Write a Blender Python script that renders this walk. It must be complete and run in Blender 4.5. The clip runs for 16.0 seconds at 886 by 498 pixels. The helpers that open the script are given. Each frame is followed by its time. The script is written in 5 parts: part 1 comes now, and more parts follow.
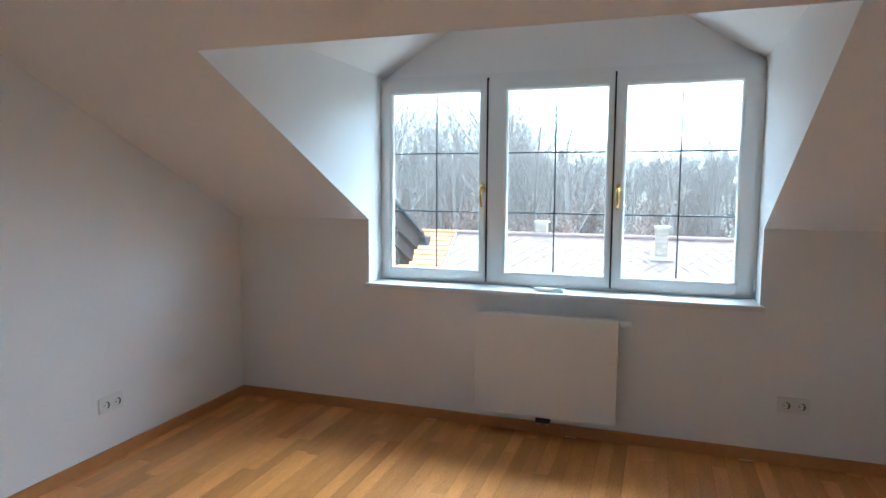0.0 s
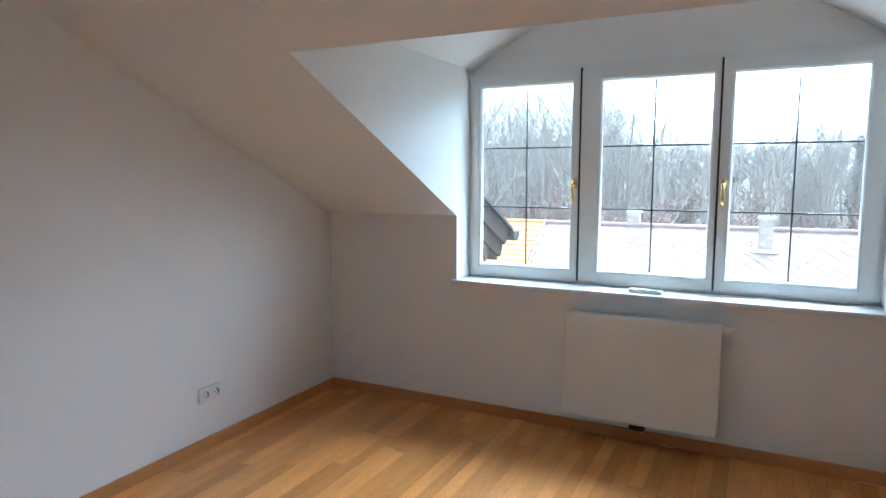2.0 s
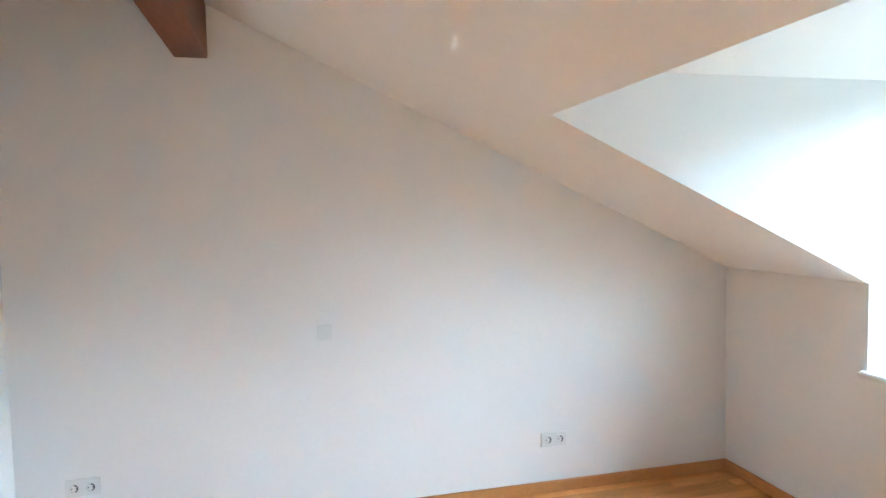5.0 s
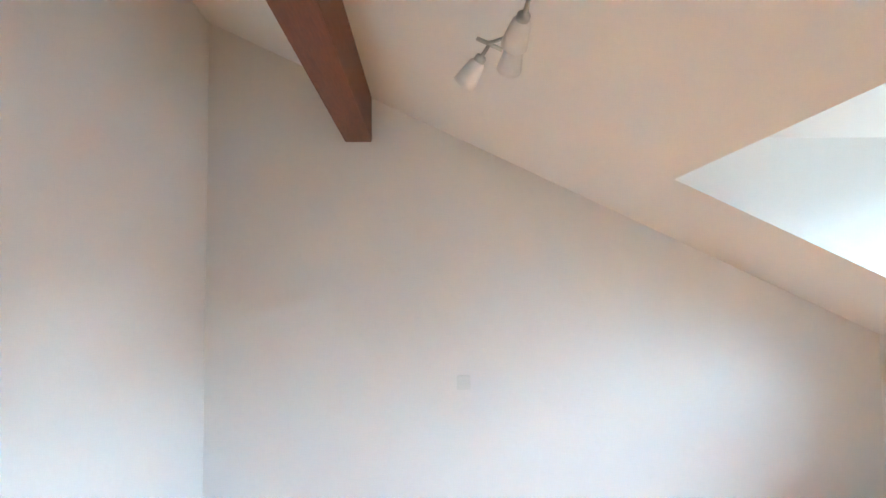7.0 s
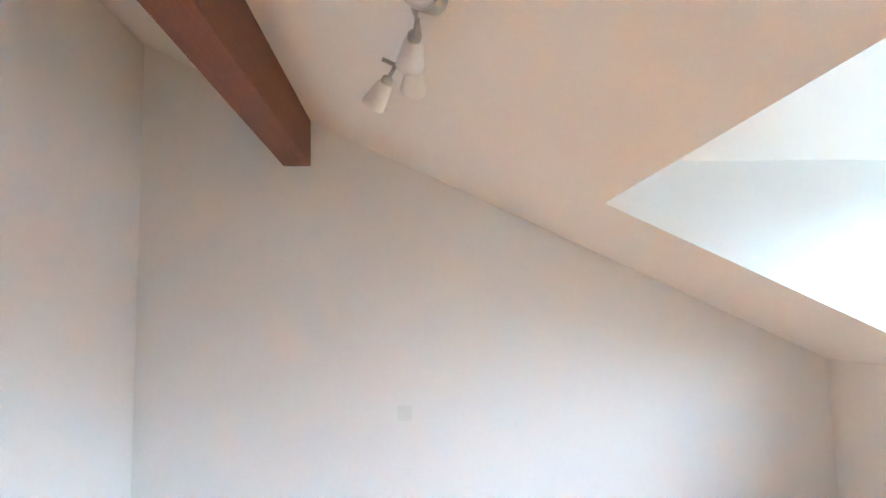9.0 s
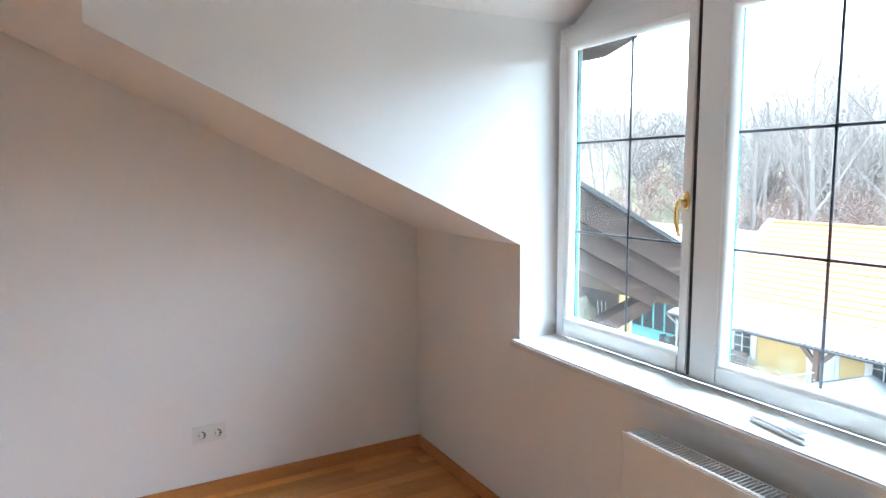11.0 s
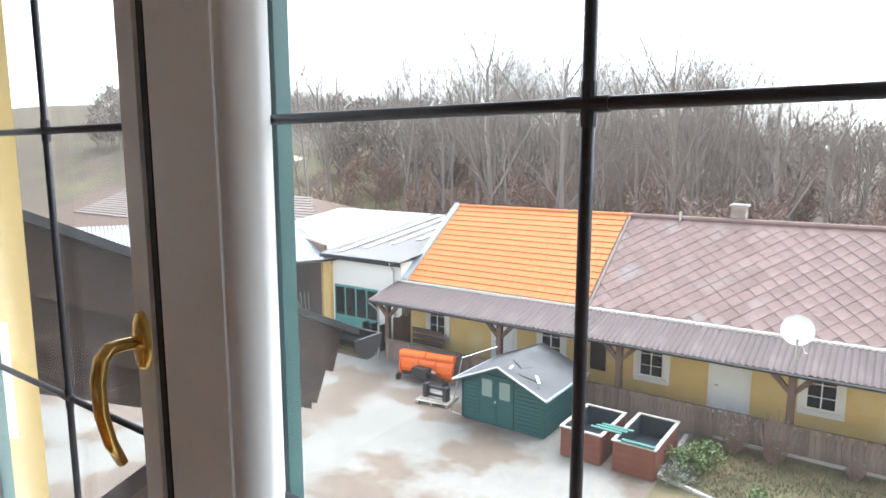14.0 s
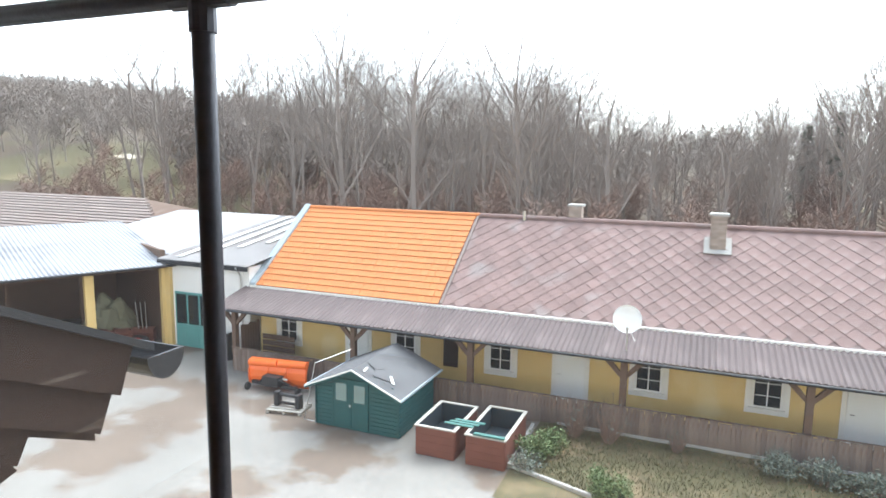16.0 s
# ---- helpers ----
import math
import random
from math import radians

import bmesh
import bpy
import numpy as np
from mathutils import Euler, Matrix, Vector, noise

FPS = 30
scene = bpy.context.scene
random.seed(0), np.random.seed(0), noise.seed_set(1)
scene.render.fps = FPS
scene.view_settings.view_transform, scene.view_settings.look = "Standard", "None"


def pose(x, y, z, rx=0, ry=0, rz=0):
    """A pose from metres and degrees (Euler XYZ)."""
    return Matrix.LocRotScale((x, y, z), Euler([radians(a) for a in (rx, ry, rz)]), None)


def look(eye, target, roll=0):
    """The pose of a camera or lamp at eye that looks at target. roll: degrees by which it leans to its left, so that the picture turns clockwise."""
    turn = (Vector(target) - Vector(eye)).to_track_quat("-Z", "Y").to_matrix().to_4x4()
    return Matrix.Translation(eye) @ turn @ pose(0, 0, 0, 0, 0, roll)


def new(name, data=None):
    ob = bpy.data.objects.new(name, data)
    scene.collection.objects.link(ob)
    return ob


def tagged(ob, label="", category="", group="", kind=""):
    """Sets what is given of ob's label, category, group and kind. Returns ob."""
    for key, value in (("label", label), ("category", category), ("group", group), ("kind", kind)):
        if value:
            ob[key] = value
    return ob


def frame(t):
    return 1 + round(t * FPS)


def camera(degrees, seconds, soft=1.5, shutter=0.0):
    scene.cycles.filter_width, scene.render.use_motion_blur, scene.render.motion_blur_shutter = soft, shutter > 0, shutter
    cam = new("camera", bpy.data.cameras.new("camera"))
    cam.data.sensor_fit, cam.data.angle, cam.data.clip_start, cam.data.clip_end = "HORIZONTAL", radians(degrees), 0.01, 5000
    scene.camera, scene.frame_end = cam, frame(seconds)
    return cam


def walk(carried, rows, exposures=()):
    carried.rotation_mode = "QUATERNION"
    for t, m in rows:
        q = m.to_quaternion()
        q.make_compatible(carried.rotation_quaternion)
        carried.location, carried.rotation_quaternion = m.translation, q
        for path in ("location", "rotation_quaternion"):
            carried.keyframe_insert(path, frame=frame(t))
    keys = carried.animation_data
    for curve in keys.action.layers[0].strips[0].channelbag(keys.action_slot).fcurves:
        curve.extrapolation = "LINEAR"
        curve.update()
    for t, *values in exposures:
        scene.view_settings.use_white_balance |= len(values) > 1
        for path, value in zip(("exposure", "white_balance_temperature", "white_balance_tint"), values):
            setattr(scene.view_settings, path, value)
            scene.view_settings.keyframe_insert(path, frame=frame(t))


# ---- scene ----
cam = camera(69.8, 16.0)
PATH = [
    (0, 2.658, -3.579, 1.433, 18.79, -5.74, 0.30),
    (0.5, 2.640, -3.538, 1.432, 14.55, -5.88, 0.30),
    (1, 2.635, -3.518, 1.437, 12.22, -6.00, 0.40),
    (1.5, 2.632, -3.509, 1.458, 16.18, -6.40, 0.30),
    (2, 2.621, -3.506, 1.476, 26.69, -6.78, -0.10),
    (2.5, 2.644, -3.379, 1.503, 37.51, -7.12, -0.60),
    (3, 2.696, -3.111, 1.516, 48.41, -6.60, -1.00),
    (3.5, 2.710, -2.879, 1.561, 51.71, -6.80, -0.80),
    (4, 2.855, -2.726, 1.573, 54.32, -5.22, -1.10),
    (4.5, 3.044, -2.565, 1.580, 64.75, -3.93, -1.20),
    (5, 3.242, -2.499, 1.582, 76.47, -3.41, -1.20),
    (5.2, 3.298, -2.517, 1.555, 80.21, -2.64, -1.44),
    (7.5, 3.574, -2.533, 1.482, 88.86, 3.87, -0.49),
    (8, 3.587, -2.508, 1.474, 89.06, 5.00, -0.26),
    (8.2, 3.570, -2.450, 1.490, 89.95, 8.80, -0.10),
    (10.3, 3.222, -1.897, 1.520, 76.33, -6.57, -1.10),
    (10.5, 3.165, -1.766, 1.529, 72.44, -6.95, -0.90),
    (11, 3.063, -1.512, 1.513, 61.38, -6.81, -0.50),
    (11.5, 2.943, -1.347, 1.522, 50.34, -7.13, -0.40),
    (12, 2.759, -1.145, 1.566, 41.54, -7.99, -0.50),
    (12.5, 2.615, -0.875, 1.565, 41.01, -8.16, -0.40),
    (13, 2.479, -0.600, 1.578, 40.80, -8.25, -0.50),
    (13.5, 2.311, -0.344, 1.590, 39.40, -8.37, -0.30),
    (14, 2.224, -0.155, 1.598, 35.38, -8.34, 0.02),
    (14.5, 2.175, -0.034, 1.592, 31.63, -8.31, 0.27),
    (15, 2.167, 0.008, 1.585, 27.48, -8.21, 0.58),
    (15.5, 2.200, 0.028, 1.578, 24.69, -8.10, 0.53),
    (16, 2.247, 0.028, 1.569, 22.25, -8.14, 0.75),
]

walk(cam, [(t, look((x, y, z), (Vector((x, y, z)) + Vector((-math.sin(radians(w)) * math.cos(radians(p)),
     math.cos(radians(w)) * math.cos(radians(p)), math.sin(radians(p))))), r)) for t, x, y, z, w, p, r in PATH],
     [(0, 3.68, 4800, -5), (1.5, 3.6, 4800, -4), (3, 4.55, 4750, -9), (5, 4.95, 4700, -10), (8.2, 5.22, 4700, -8), (10.5, 4.74, 4800, -6),
      (11, 4.15, 5150, 0), (12, 2.8, 5800, 9), (12.5, 2.62, 5950, 10), (14, 2.55, 6050, 10), (16, 2.42, 6050, 10)])

# ---- world and sun: bright overcast ----
world = bpy.data.worlds.new("overcast")
scene.world = world
world.use_nodes = True
wt = world.node_tree
sky = wt.nodes.new("ShaderNodeTexSky")
sky.sky_type, sky.sun_disc = "NISHITA", False
sky.sun_elevation, sky.sun_rotation, sky.dust_density = radians(56), radians(15), 1.5
grey = wt.nodes.new("ShaderNodeRGBToBW")
veil = wt.nodes.new("ShaderNodeMix")
veil.data_type = "RGBA"
veil.inputs["Factor"].default_value = 0.80
wt.links.new(sky.outputs[0], grey.inputs[0])
wt.links.new(sky.outputs[0], veil.inputs["A"])
wt.links.new(grey.outputs[0], veil.inputs["B"])
wt.links.new(veil.outputs["Result"], wt.nodes["Background"].inputs[0])
wt.nodes["Background"].inputs[1].default_value = 0.15
sun = bpy.data.lights.new("sun", "SUN")
sun.energy, sun.angle, sun.color = 1.0, radians(70), (1, 0.98, 0.95)
sun_ob = new("sun", sun)
sun_ob.matrix_world = look((7.8, 29, 44.5), (0, 0, 0))


# ---- materials ----
def material(name, base, rough=0.6, metal=0.0, spread=0.12, scale=6.0, grain=60.0, bump=0.15, stretch=(1, 1, 1), second=None, amount=0.35,
             per_object=0.0, sharp=0.15):
    """A surface with blotches and fine grain; second: a colour of stains laid over it."""
    m = bpy.data.materials.new(name)
    m.use_nodes = True
    t = m.node_tree
    n, li = t.nodes, t.links
    b = n["Principled BSDF"]
    co = n.new("ShaderNodeTexCoord")
    mp = n.new("ShaderNodeMapping")
    mp.inputs["Scale"].default_value = stretch
    geo = n.new("ShaderNodeNewGeometry")
    li.new(geo.outputs["Position"] if per_object == 0 else co.outputs["Object"], mp.inputs[0])
    big, small = n.new("ShaderNodeTexNoise"), n.new("ShaderNodeTexNoise")
    big.inputs["Scale"].default_value, big.inputs["Detail"].default_value = scale, 4
    small.inputs["Scale"].default_value, small.inputs["Detail"].default_value = grain, 3
    for k in (big, small):
        li.new(mp.outputs[0], k.inputs["Vector"])
    add = n.new("ShaderNodeMath")
    add.operation = "MULTIPLY_ADD"
    add.inputs[1].default_value = 0.5
    li.new(small.outputs[0], add.inputs[0])
    half = n.new("ShaderNodeMath")
    half.operation = "MULTIPLY"
    half.inputs[1].default_value = 0.5
    li.new(big.outputs[0], half.inputs[0])
    li.new(half.outputs[0], add.inputs[2])
    vary = n.new("ShaderNodeMapRange")
    vary.inputs["From Min"].default_value, vary.inputs["From Max"].default_value = 0.3, 0.7
    vary.inputs["To Min"].default_value, vary.inputs["To Max"].default_value = 1 - spread, 1 + spread
    li.new(add.outputs[0], vary.inputs[0])
    value = vary.outputs[0]
    if per_object:
        info = n.new("ShaderNodeObjectInfo")
        r = n.new("ShaderNodeMapRange")
        r.inputs["To Min"].default_value, r.inputs["To Max"].default_value = 1 - per_object, 1 + per_object
        isl = n.new("ShaderNodeMath")
        isl.operation = "ADD"
        li.new(info.outputs["Random"], isl.inputs[0])
        li.new(geo.outputs["Random Per Island"], isl.inputs[1])
        fr = n.new("ShaderNodeMath")
        fr.operation = "FRACT"
        li.new(isl.outputs[0], fr.inputs[0])
        li.new(fr.outputs[0], r.inputs[0])
        mu = n.new("ShaderNodeMath")
        mu.operation = "MULTIPLY"
        li.new(value, mu.inputs[0])
        li.new(r.outputs[0], mu.inputs[1])
        value = mu.outputs[0]
    colour = n.new("ShaderNodeMix")
    colour.data_type = "RGBA"
    colour.inputs["A"].default_value = (*base, 1)
    colour.inputs["B"].default_value = (*(second or base), 1)
    st = n.new("ShaderNodeTexNoise")
    st.inputs["Scale"].default_value, st.inputs["Detail"].default_value = scale * 0.6, 8
    li.new(mp.outputs[0], st.inputs["Vector"])
    ramp = n.new("ShaderNodeMapRange")
    ramp.inputs["From Min"].default_value, ramp.inputs["From Max"].default_value = 0.62 - amount * 0.35, 0.62 - amount * 0.35 + sharp
    li.new(st.outputs[0], ramp.inputs[0])
    if second:
        li.new(ramp.outputs[0], colour.inputs["Factor"])
    else:
        colour.inputs["Factor"].default_value = 0
    hsv = n.new("ShaderNodeHueSaturation")
    li.new(colour.outputs["Result"], hsv.inputs["Color"])
    li.new(value, hsv.inputs["Value"])
    li.new(hsv.outputs[0], b.inputs["Base Color"])
    b.inputs["Roughness"].default_value, b.inputs["Metallic"].default_value = rough, metal
    if bump:
        bp = n.new("ShaderNodeBump")
        bp.inputs["Strength"].default_value, bp.inputs["Distance"].default_value = bump, 0.01
        li.new(add.outputs[0], bp.inputs["Height"])
        li.new(bp.outputs[0], b.inputs["Normal"])
    return m


def glass(name, tint=(1, 1, 1), rough=0.0, haze_share=0.006):
    """Clear pane with painted haze: a little translucent white veils the view outside."""
    m = bpy.data.materials.new(name)
    m.use_nodes = True
    n, li = m.node_tree.nodes, m.node_tree.links
    n.remove(n["Principled BSDF"])
    clear, gloss, mix, lw = (n.new("ShaderNodeBsdfTransparent"), n.new("ShaderNodeBsdfGlossy"), n.new("ShaderNodeMixShader"), n.new("ShaderNodeLayerWeight"))
    clear.inputs[0].default_value = (*tint, 1)
    gloss.inputs["Roughness"].default_value = rough
    lw.inputs[0].default_value = 0.5
    power, fac = n.new("ShaderNodeMath"), n.new("ShaderNodeMath")
    power.operation, power.inputs[1].default_value = "POWER", 5
    fac.operation, fac.inputs[1].default_value, fac.inputs[2].default_value = "MULTIPLY_ADD", 0.5, 0.025
    li.new(lw.outputs["Facing"], power.inputs[0])
    li.new(power.outputs[0], fac.inputs[0])
    li.new(fac.outputs[0], mix.inputs[0])
    li.new(clear.outputs[0], mix.inputs[1])
    li.new(gloss.outputs[0], mix.inputs[2])
    # translucent white mixed in as glare haze, lifting the darks seen through the pane
    haze_bsdf, haze_over = n.new("ShaderNodeBsdfTranslucent"), n.new("ShaderNodeMixShader")
    haze_bsdf.inputs[0].default_value = (0.9, 0.9, 0.9, 1)
    haze_noise, geo, amount = n.new("ShaderNodeTexNoise"), n.new("ShaderNodeNewGeometry"), n.new("ShaderNodeMapRange")
    haze_noise.inputs["Scale"].default_value, haze_noise.inputs["Detail"].default_value = 4.0, 3
    amount.inputs["To Min"].default_value, amount.inputs["To Max"].default_value = haze_share * 0.8, haze_share * 1.2
    li.new(geo.outputs["Position"], haze_noise.inputs["Vector"])
    li.new(haze_noise.outputs[0], amount.inputs[0])
    li.new(amount.outputs[0], haze_over.inputs[0])
    li.new(mix.outputs[0], haze_over.inputs[1])
    li.new(haze_bsdf.outputs[0], haze_over.inputs[2])
    li.new(haze_over.outputs[0], n["Material Output"].inputs[0])
    return m


M_WALL = material("wall_paint", (0.85, 0.835, 0.825), 0.9, spread=0.025, scale=1.2, grain=220, bump=0.06)
M_WHITE = material("white_lacquer", (0.80, 0.80, 0.79), 0.32, spread=0.02, scale=3, grain=90, bump=0.02)
M_SILL = material("sill_stone", (0.78, 0.78, 0.77), 0.25, spread=0.03, scale=8, grain=160, bump=0.02)
M_OAK = material("parquet", (0.67, 0.30, 0.085), 0.24, spread=0.22, scale=2.2, grain=26, bump=0.04, stretch=(6, 0.9, 1), per_object=0.22)
M_SKIRT = material("skirting_oak", (0.52, 0.235, 0.07), 0.4, spread=0.12, scale=3, grain=40, bump=0.05)
M_BEAM = material("stained_beam", (0.17, 0.055, 0.028), 0.5, spread=0.28, scale=3, grain=30, bump=0.25, stretch=(0.5, 4, 4), second=(0.07, 0.022, 0.012), amount=0.25)
M_BRASS = material("brass", (0.75, 0.50, 0.16), 0.22, 1.0, spread=0.08, scale=30, grain=200, bump=0.03)
M_STEEL = material("brushed_steel", (0.55, 0.54, 0.52), 0.35, 1.0, spread=0.05, scale=20, grain=150, bump=0.03)
M_PLASTIC = material("white_plastic", (0.77, 0.77, 0.75), 0.4, spread=0.02, scale=10, grain=100, bump=0.01)
M_HOLE = material("dark_socket", (0.06, 0.06, 0.06), 0.5, spread=0.05)
M_LEAD = material("grey_glazing_bar", (0.055, 0.055, 0.065), 0.42, 0.3, spread=0.2, scale=40, grain=200, bump=0.08)
M_GREEN = material("green_outer_frame", (0.03, 0.125, 0.12), 0.45, spread=0.1, scale=9, grain=80, bump=0.05)
M_SEAL = material("black_seal", (0.012, 0.012, 0.012), 0.6, spread=0.1)
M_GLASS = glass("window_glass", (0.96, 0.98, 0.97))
M_YELLOW = material("ochre_render", (0.66, 0.47, 0.19), 0.9, spread=0.1, scale=1.6, grain=50, bump=0.3, second=(0.70, 0.55, 0.28), amount=0.3)
M_BOARD = material("dark_brown_board", (0.033, 0.020, 0.015), 0.85, spread=0.3, scale=5, grain=26, bump=0.1, stretch=(3, 0.7, 12), second=(0.085, 0.066, 0.053), amount=0.02, sharp=0.05)
M_BOARD.node_tree.nodes["Principled BSDF"].inputs["Specular IOR Level"].default_value = 0.15
M_ZINC = material("dark_sheet_metal", (0.028, 0.029, 0.033), 0.45, 0.4, spread=0.2, scale=8, grain=60, bump=0.05)
M_SHADE = material("frosted_shade", (0.84, 0.82, 0.80), 0.5, spread=0.03, scale=20, grain=100, bump=0.0)
M_YARD = material("yard_concrete", (0.235, 0.222, 0.202), 0.9, spread=0.2, scale=0.55, grain=11, bump=0.5, second=(0.165, 0.128, 0.10), amount=0.42, sharp=0.06)
M_LAWN = material("winter_lawn", (0.105, 0.092, 0.046), 0.95, spread=0.35, scale=1.2, grain=30, bump=0.8, second=(0.20, 0.15, 0.085), amount=0.4)
M_FIELD = material("field_ground", (0.10, 0.075, 0.05), 0.95, spread=0.35, scale=0.25, grain=3, bump=0.8, second=(0.12, 0.105, 0.05), amount=0.3)
M_MEADOW = material("meadow_grass", (0.115, 0.10, 0.05), 0.95, spread=0.25, scale=0.15, grain=3, bump=0.5, second=(0.20, 0.165, 0.085), amount=0.3)
M_SAND = material("cream_sand", (0.62, 0.55, 0.42), 0.95, spread=0.08, scale=0.5, grain=6, bump=0.2)
M_TILE = material("orange_clay_tile", (0.56, 0.205, 0.065), 0.75, spread=0.08, scale=1, grain=30, bump=0.15, per_object=0.07)
M_SLATE = material("weathered_pink_slate", (0.25, 0.17, 0.155), 0.88, spread=0.2, scale=1.3, grain=18, bump=0.3, second=(0.30, 0.25, 0.235), amount=0.22, per_object=0.11)
M_CORR = material("brown_corrugated_sheet", (0.118, 0.09, 0.087), 0.75, spread=0.2, scale=1.4, grain=20, bump=0.15, second=(0.20, 0.16, 0.155), amount=0.1, per_object=0.1)
M_CORRW = material("pale_corrugated_sheet", (0.37, 0.38, 0.40), 0.55, spread=0.1, scale=0.7, grain=12, bump=0.1, second=(0.24, 0.24, 0.255), amount=0.3)
M_CORRG = material("grey_brown_corrugated_sheet", (0.21, 0.20, 0.20), 0.65, spread=0.15, scale=0.8, grain=12, bump=0.1, second=(0.15, 0.135, 0.13), amount=0.35)
M_PLANKG = material("faded_green_plank", (0.05, 0.16, 0.14), 0.7, spread=0.25, scale=5, grain=40, bump=0.2)
M_FLASH = material("blue_grey_flashing", (0.40, 0.47, 0.52), 0.5, 0.2, spread=0.08, scale=2, grain=30, bump=0.05)
M_TIMBER = material("grey_brown_timber", (0.135, 0.085, 0.06), 0.8, spread=0.25, scale=4, grain=40, bump=0.3, stretch=(4, 4, 0.6))
M_FENCE = material("weathered_fence_board", (0.20, 0.155, 0.13), 0.88, spread=0.3, scale=3, grain=35, bump=0.35, stretch=(5, 1, 0.5), second=(0.115, 0.06, 0.04), amount=0.35, per_object=0.22)
M_TRIM = material("white_window_surround", (0.76, 0.74, 0.70), 0.8, spread=0.05, scale=3, grain=40, bump=0.1)
M_DARKGLASS = material("dark_window_pane", (0.018, 0.022, 0.025), 0.06, spread=0.3, scale=2, grain=4, bump=0.0)
M_SHED = material("green_shed_paint", (0.009, 0.078, 0.082), 0.6, spread=0.14, scale=2.5, grain=40, bump=0.2)
M_SHEDGLASS = material("milky_shed_pane", (0.20, 0.27, 0.26), 0.3, spread=0.1, scale=3, grain=20, bump=0.0)
M_FELT = material("grey_roof_felt", (0.115, 0.115, 0.12), 0.9, spread=0.15, scale=1.2, grain=50, bump=0.25, second=(0.085, 0.085, 0.09), amount=0.3)
M_REDWOOD = material("red_brown_planks", (0.15, 0.05, 0.032), 0.7, spread=0.22, scale=3, grain=30, bump=0.2)
M_POND = material("dark_tub_lining", (0.035, 0.05, 0.06), 0.35, spread=0.3, scale=3, grain=20, bump=0.1)
M_ORANGE = material("orange_plough_paint", (0.85, 0.16, 0.02), 0.4, spread=0.1, scale=3, grain=30, bump=0.05)
M_BLACK = material("black_machine_paint", (0.025, 0.025, 0.027), 0.5, spread=0.2, scale=8, grain=40, bump=0.1)
M_PALE = material("pale_weathered_wood", (0.38, 0.36, 0.32), 0.8, spread=0.15, scale=4, grain=40, bump=0.2)
M_STONE = material("grey_kerb_stone", (0.40, 0.385, 0.36), 0.9, spread=0.15, scale=4, grain=30, bump=0.3)
M_TEAL = material("teal_door_paint", (0.10, 0.28, 0.265), 0.5, spread=0.12, scale=2, grain=30, bump=0.1)
M_BRICK = material("chimney_brick", (0.36, 0.29, 0.245), 0.9, spread=0.2, scale=5, grain=30, bump=0.4, per_object=0.2)
M_OLDTILE = material("old_brown_tile", (0.235, 0.19, 0.17), 0.88, spread=0.2, scale=1, grain=14, bump=0.3, second=(0.22, 0.17, 0.15), amount=0.35, per_object=0.1)
M_BARK = material("winter_bark", (0.26, 0.222, 0.196), 0.95, spread=0.25, scale=1, grain=12, bump=0.2)
M_BARK2 = material("brushwood", (0.27, 0.185, 0.148), 0.95, spread=0.3, scale=0.5, grain=9, bump=0.2)
M_LEAF = material("shrub_leaf", (0.11, 0.155, 0.055), 0.7, spread=0.3, scale=6, grain=50, bump=0.1, per_object=0.25)
M_LEAF2 = material("grey_green_leaf", (0.16, 0.185, 0.15), 0.8, spread=0.3, scale=6, grain=50, bump=0.1, per_object=0.2)
M_EVER = material("evergreen_needle", (0.035, 0.06, 0.035), 0.85, spread=0.3, scale=2, grain=20, bump=0.1)
M_DRUM = material("blue_plastic_drum", (0.03, 0.09, 0.28), 0.45, spread=0.1, scale=4)
M_TARP = material("olive_tarpaulin", (0.20, 0.19, 0.12), 0.8, spread=0.3, scale=4, grain=20, bump=0.4)
M_RUBBER = material("tyre_rubber", (0.03, 0.028, 0.027), 0.8, spread=0.2, scale=10, grain=50, bump=0.2)
M_RED = material("red_rim_paint", (0.32, 0.05, 0.04), 0.5, spread=0.2, scale=8)
M_FARHILL = material("distant_wooded_hill", (0.21, 0.185, 0.17), 1.0, spread=0.3, scale=0.06, grain=0.6, bump=0.6)


# ---- mesh helpers ----
def box(bm, x0, x1, y0, y1, z0, z1, m=None, bevel=0.0):
    q = bmesh.ops.create_cube(bm, size=1)["verts"]
    for v in q:
        v.co = Vector(((x0 + x1) / 2 + v.co.x * (x1 - x0), (y0 + y1) / 2 + v.co.y * (y1 - y0), (z0 + z1) / 2 + v.co.z * (z1 - z0)))
    if bevel:
        es = list({e for v in q for e in v.link_edges})
        q = bmesh.ops.bevel(bm, geom=es, offset=bevel, segments=2, affect="EDGES")["verts"]
    if m is not None:
        bmesh.ops.transform(bm, matrix=m, verts=list(q))
    return bm


def solid(x0, x1, y0, y1, z0, z1, bevel=0.0, m=None):
    return box(bmesh.new(), x0, x1, y0, y1, z0, z1, m, bevel)


def rod(bm, a, b, r0, r1=None, seg=10):
    a, b = Vector(a), Vector(b)
    q = bmesh.ops.create_cone(bm, cap_ends=True, segments=seg, radius1=r0, radius2=r0 if r1 is None else r1, depth=(b - a).length)["verts"]
    m = Matrix.Translation((a + b) / 2) @ (b - a).to_track_quat("Z", "Y").to_matrix().to_4x4()
    bmesh.ops.transform(bm, matrix=m, verts=q)
    return bm


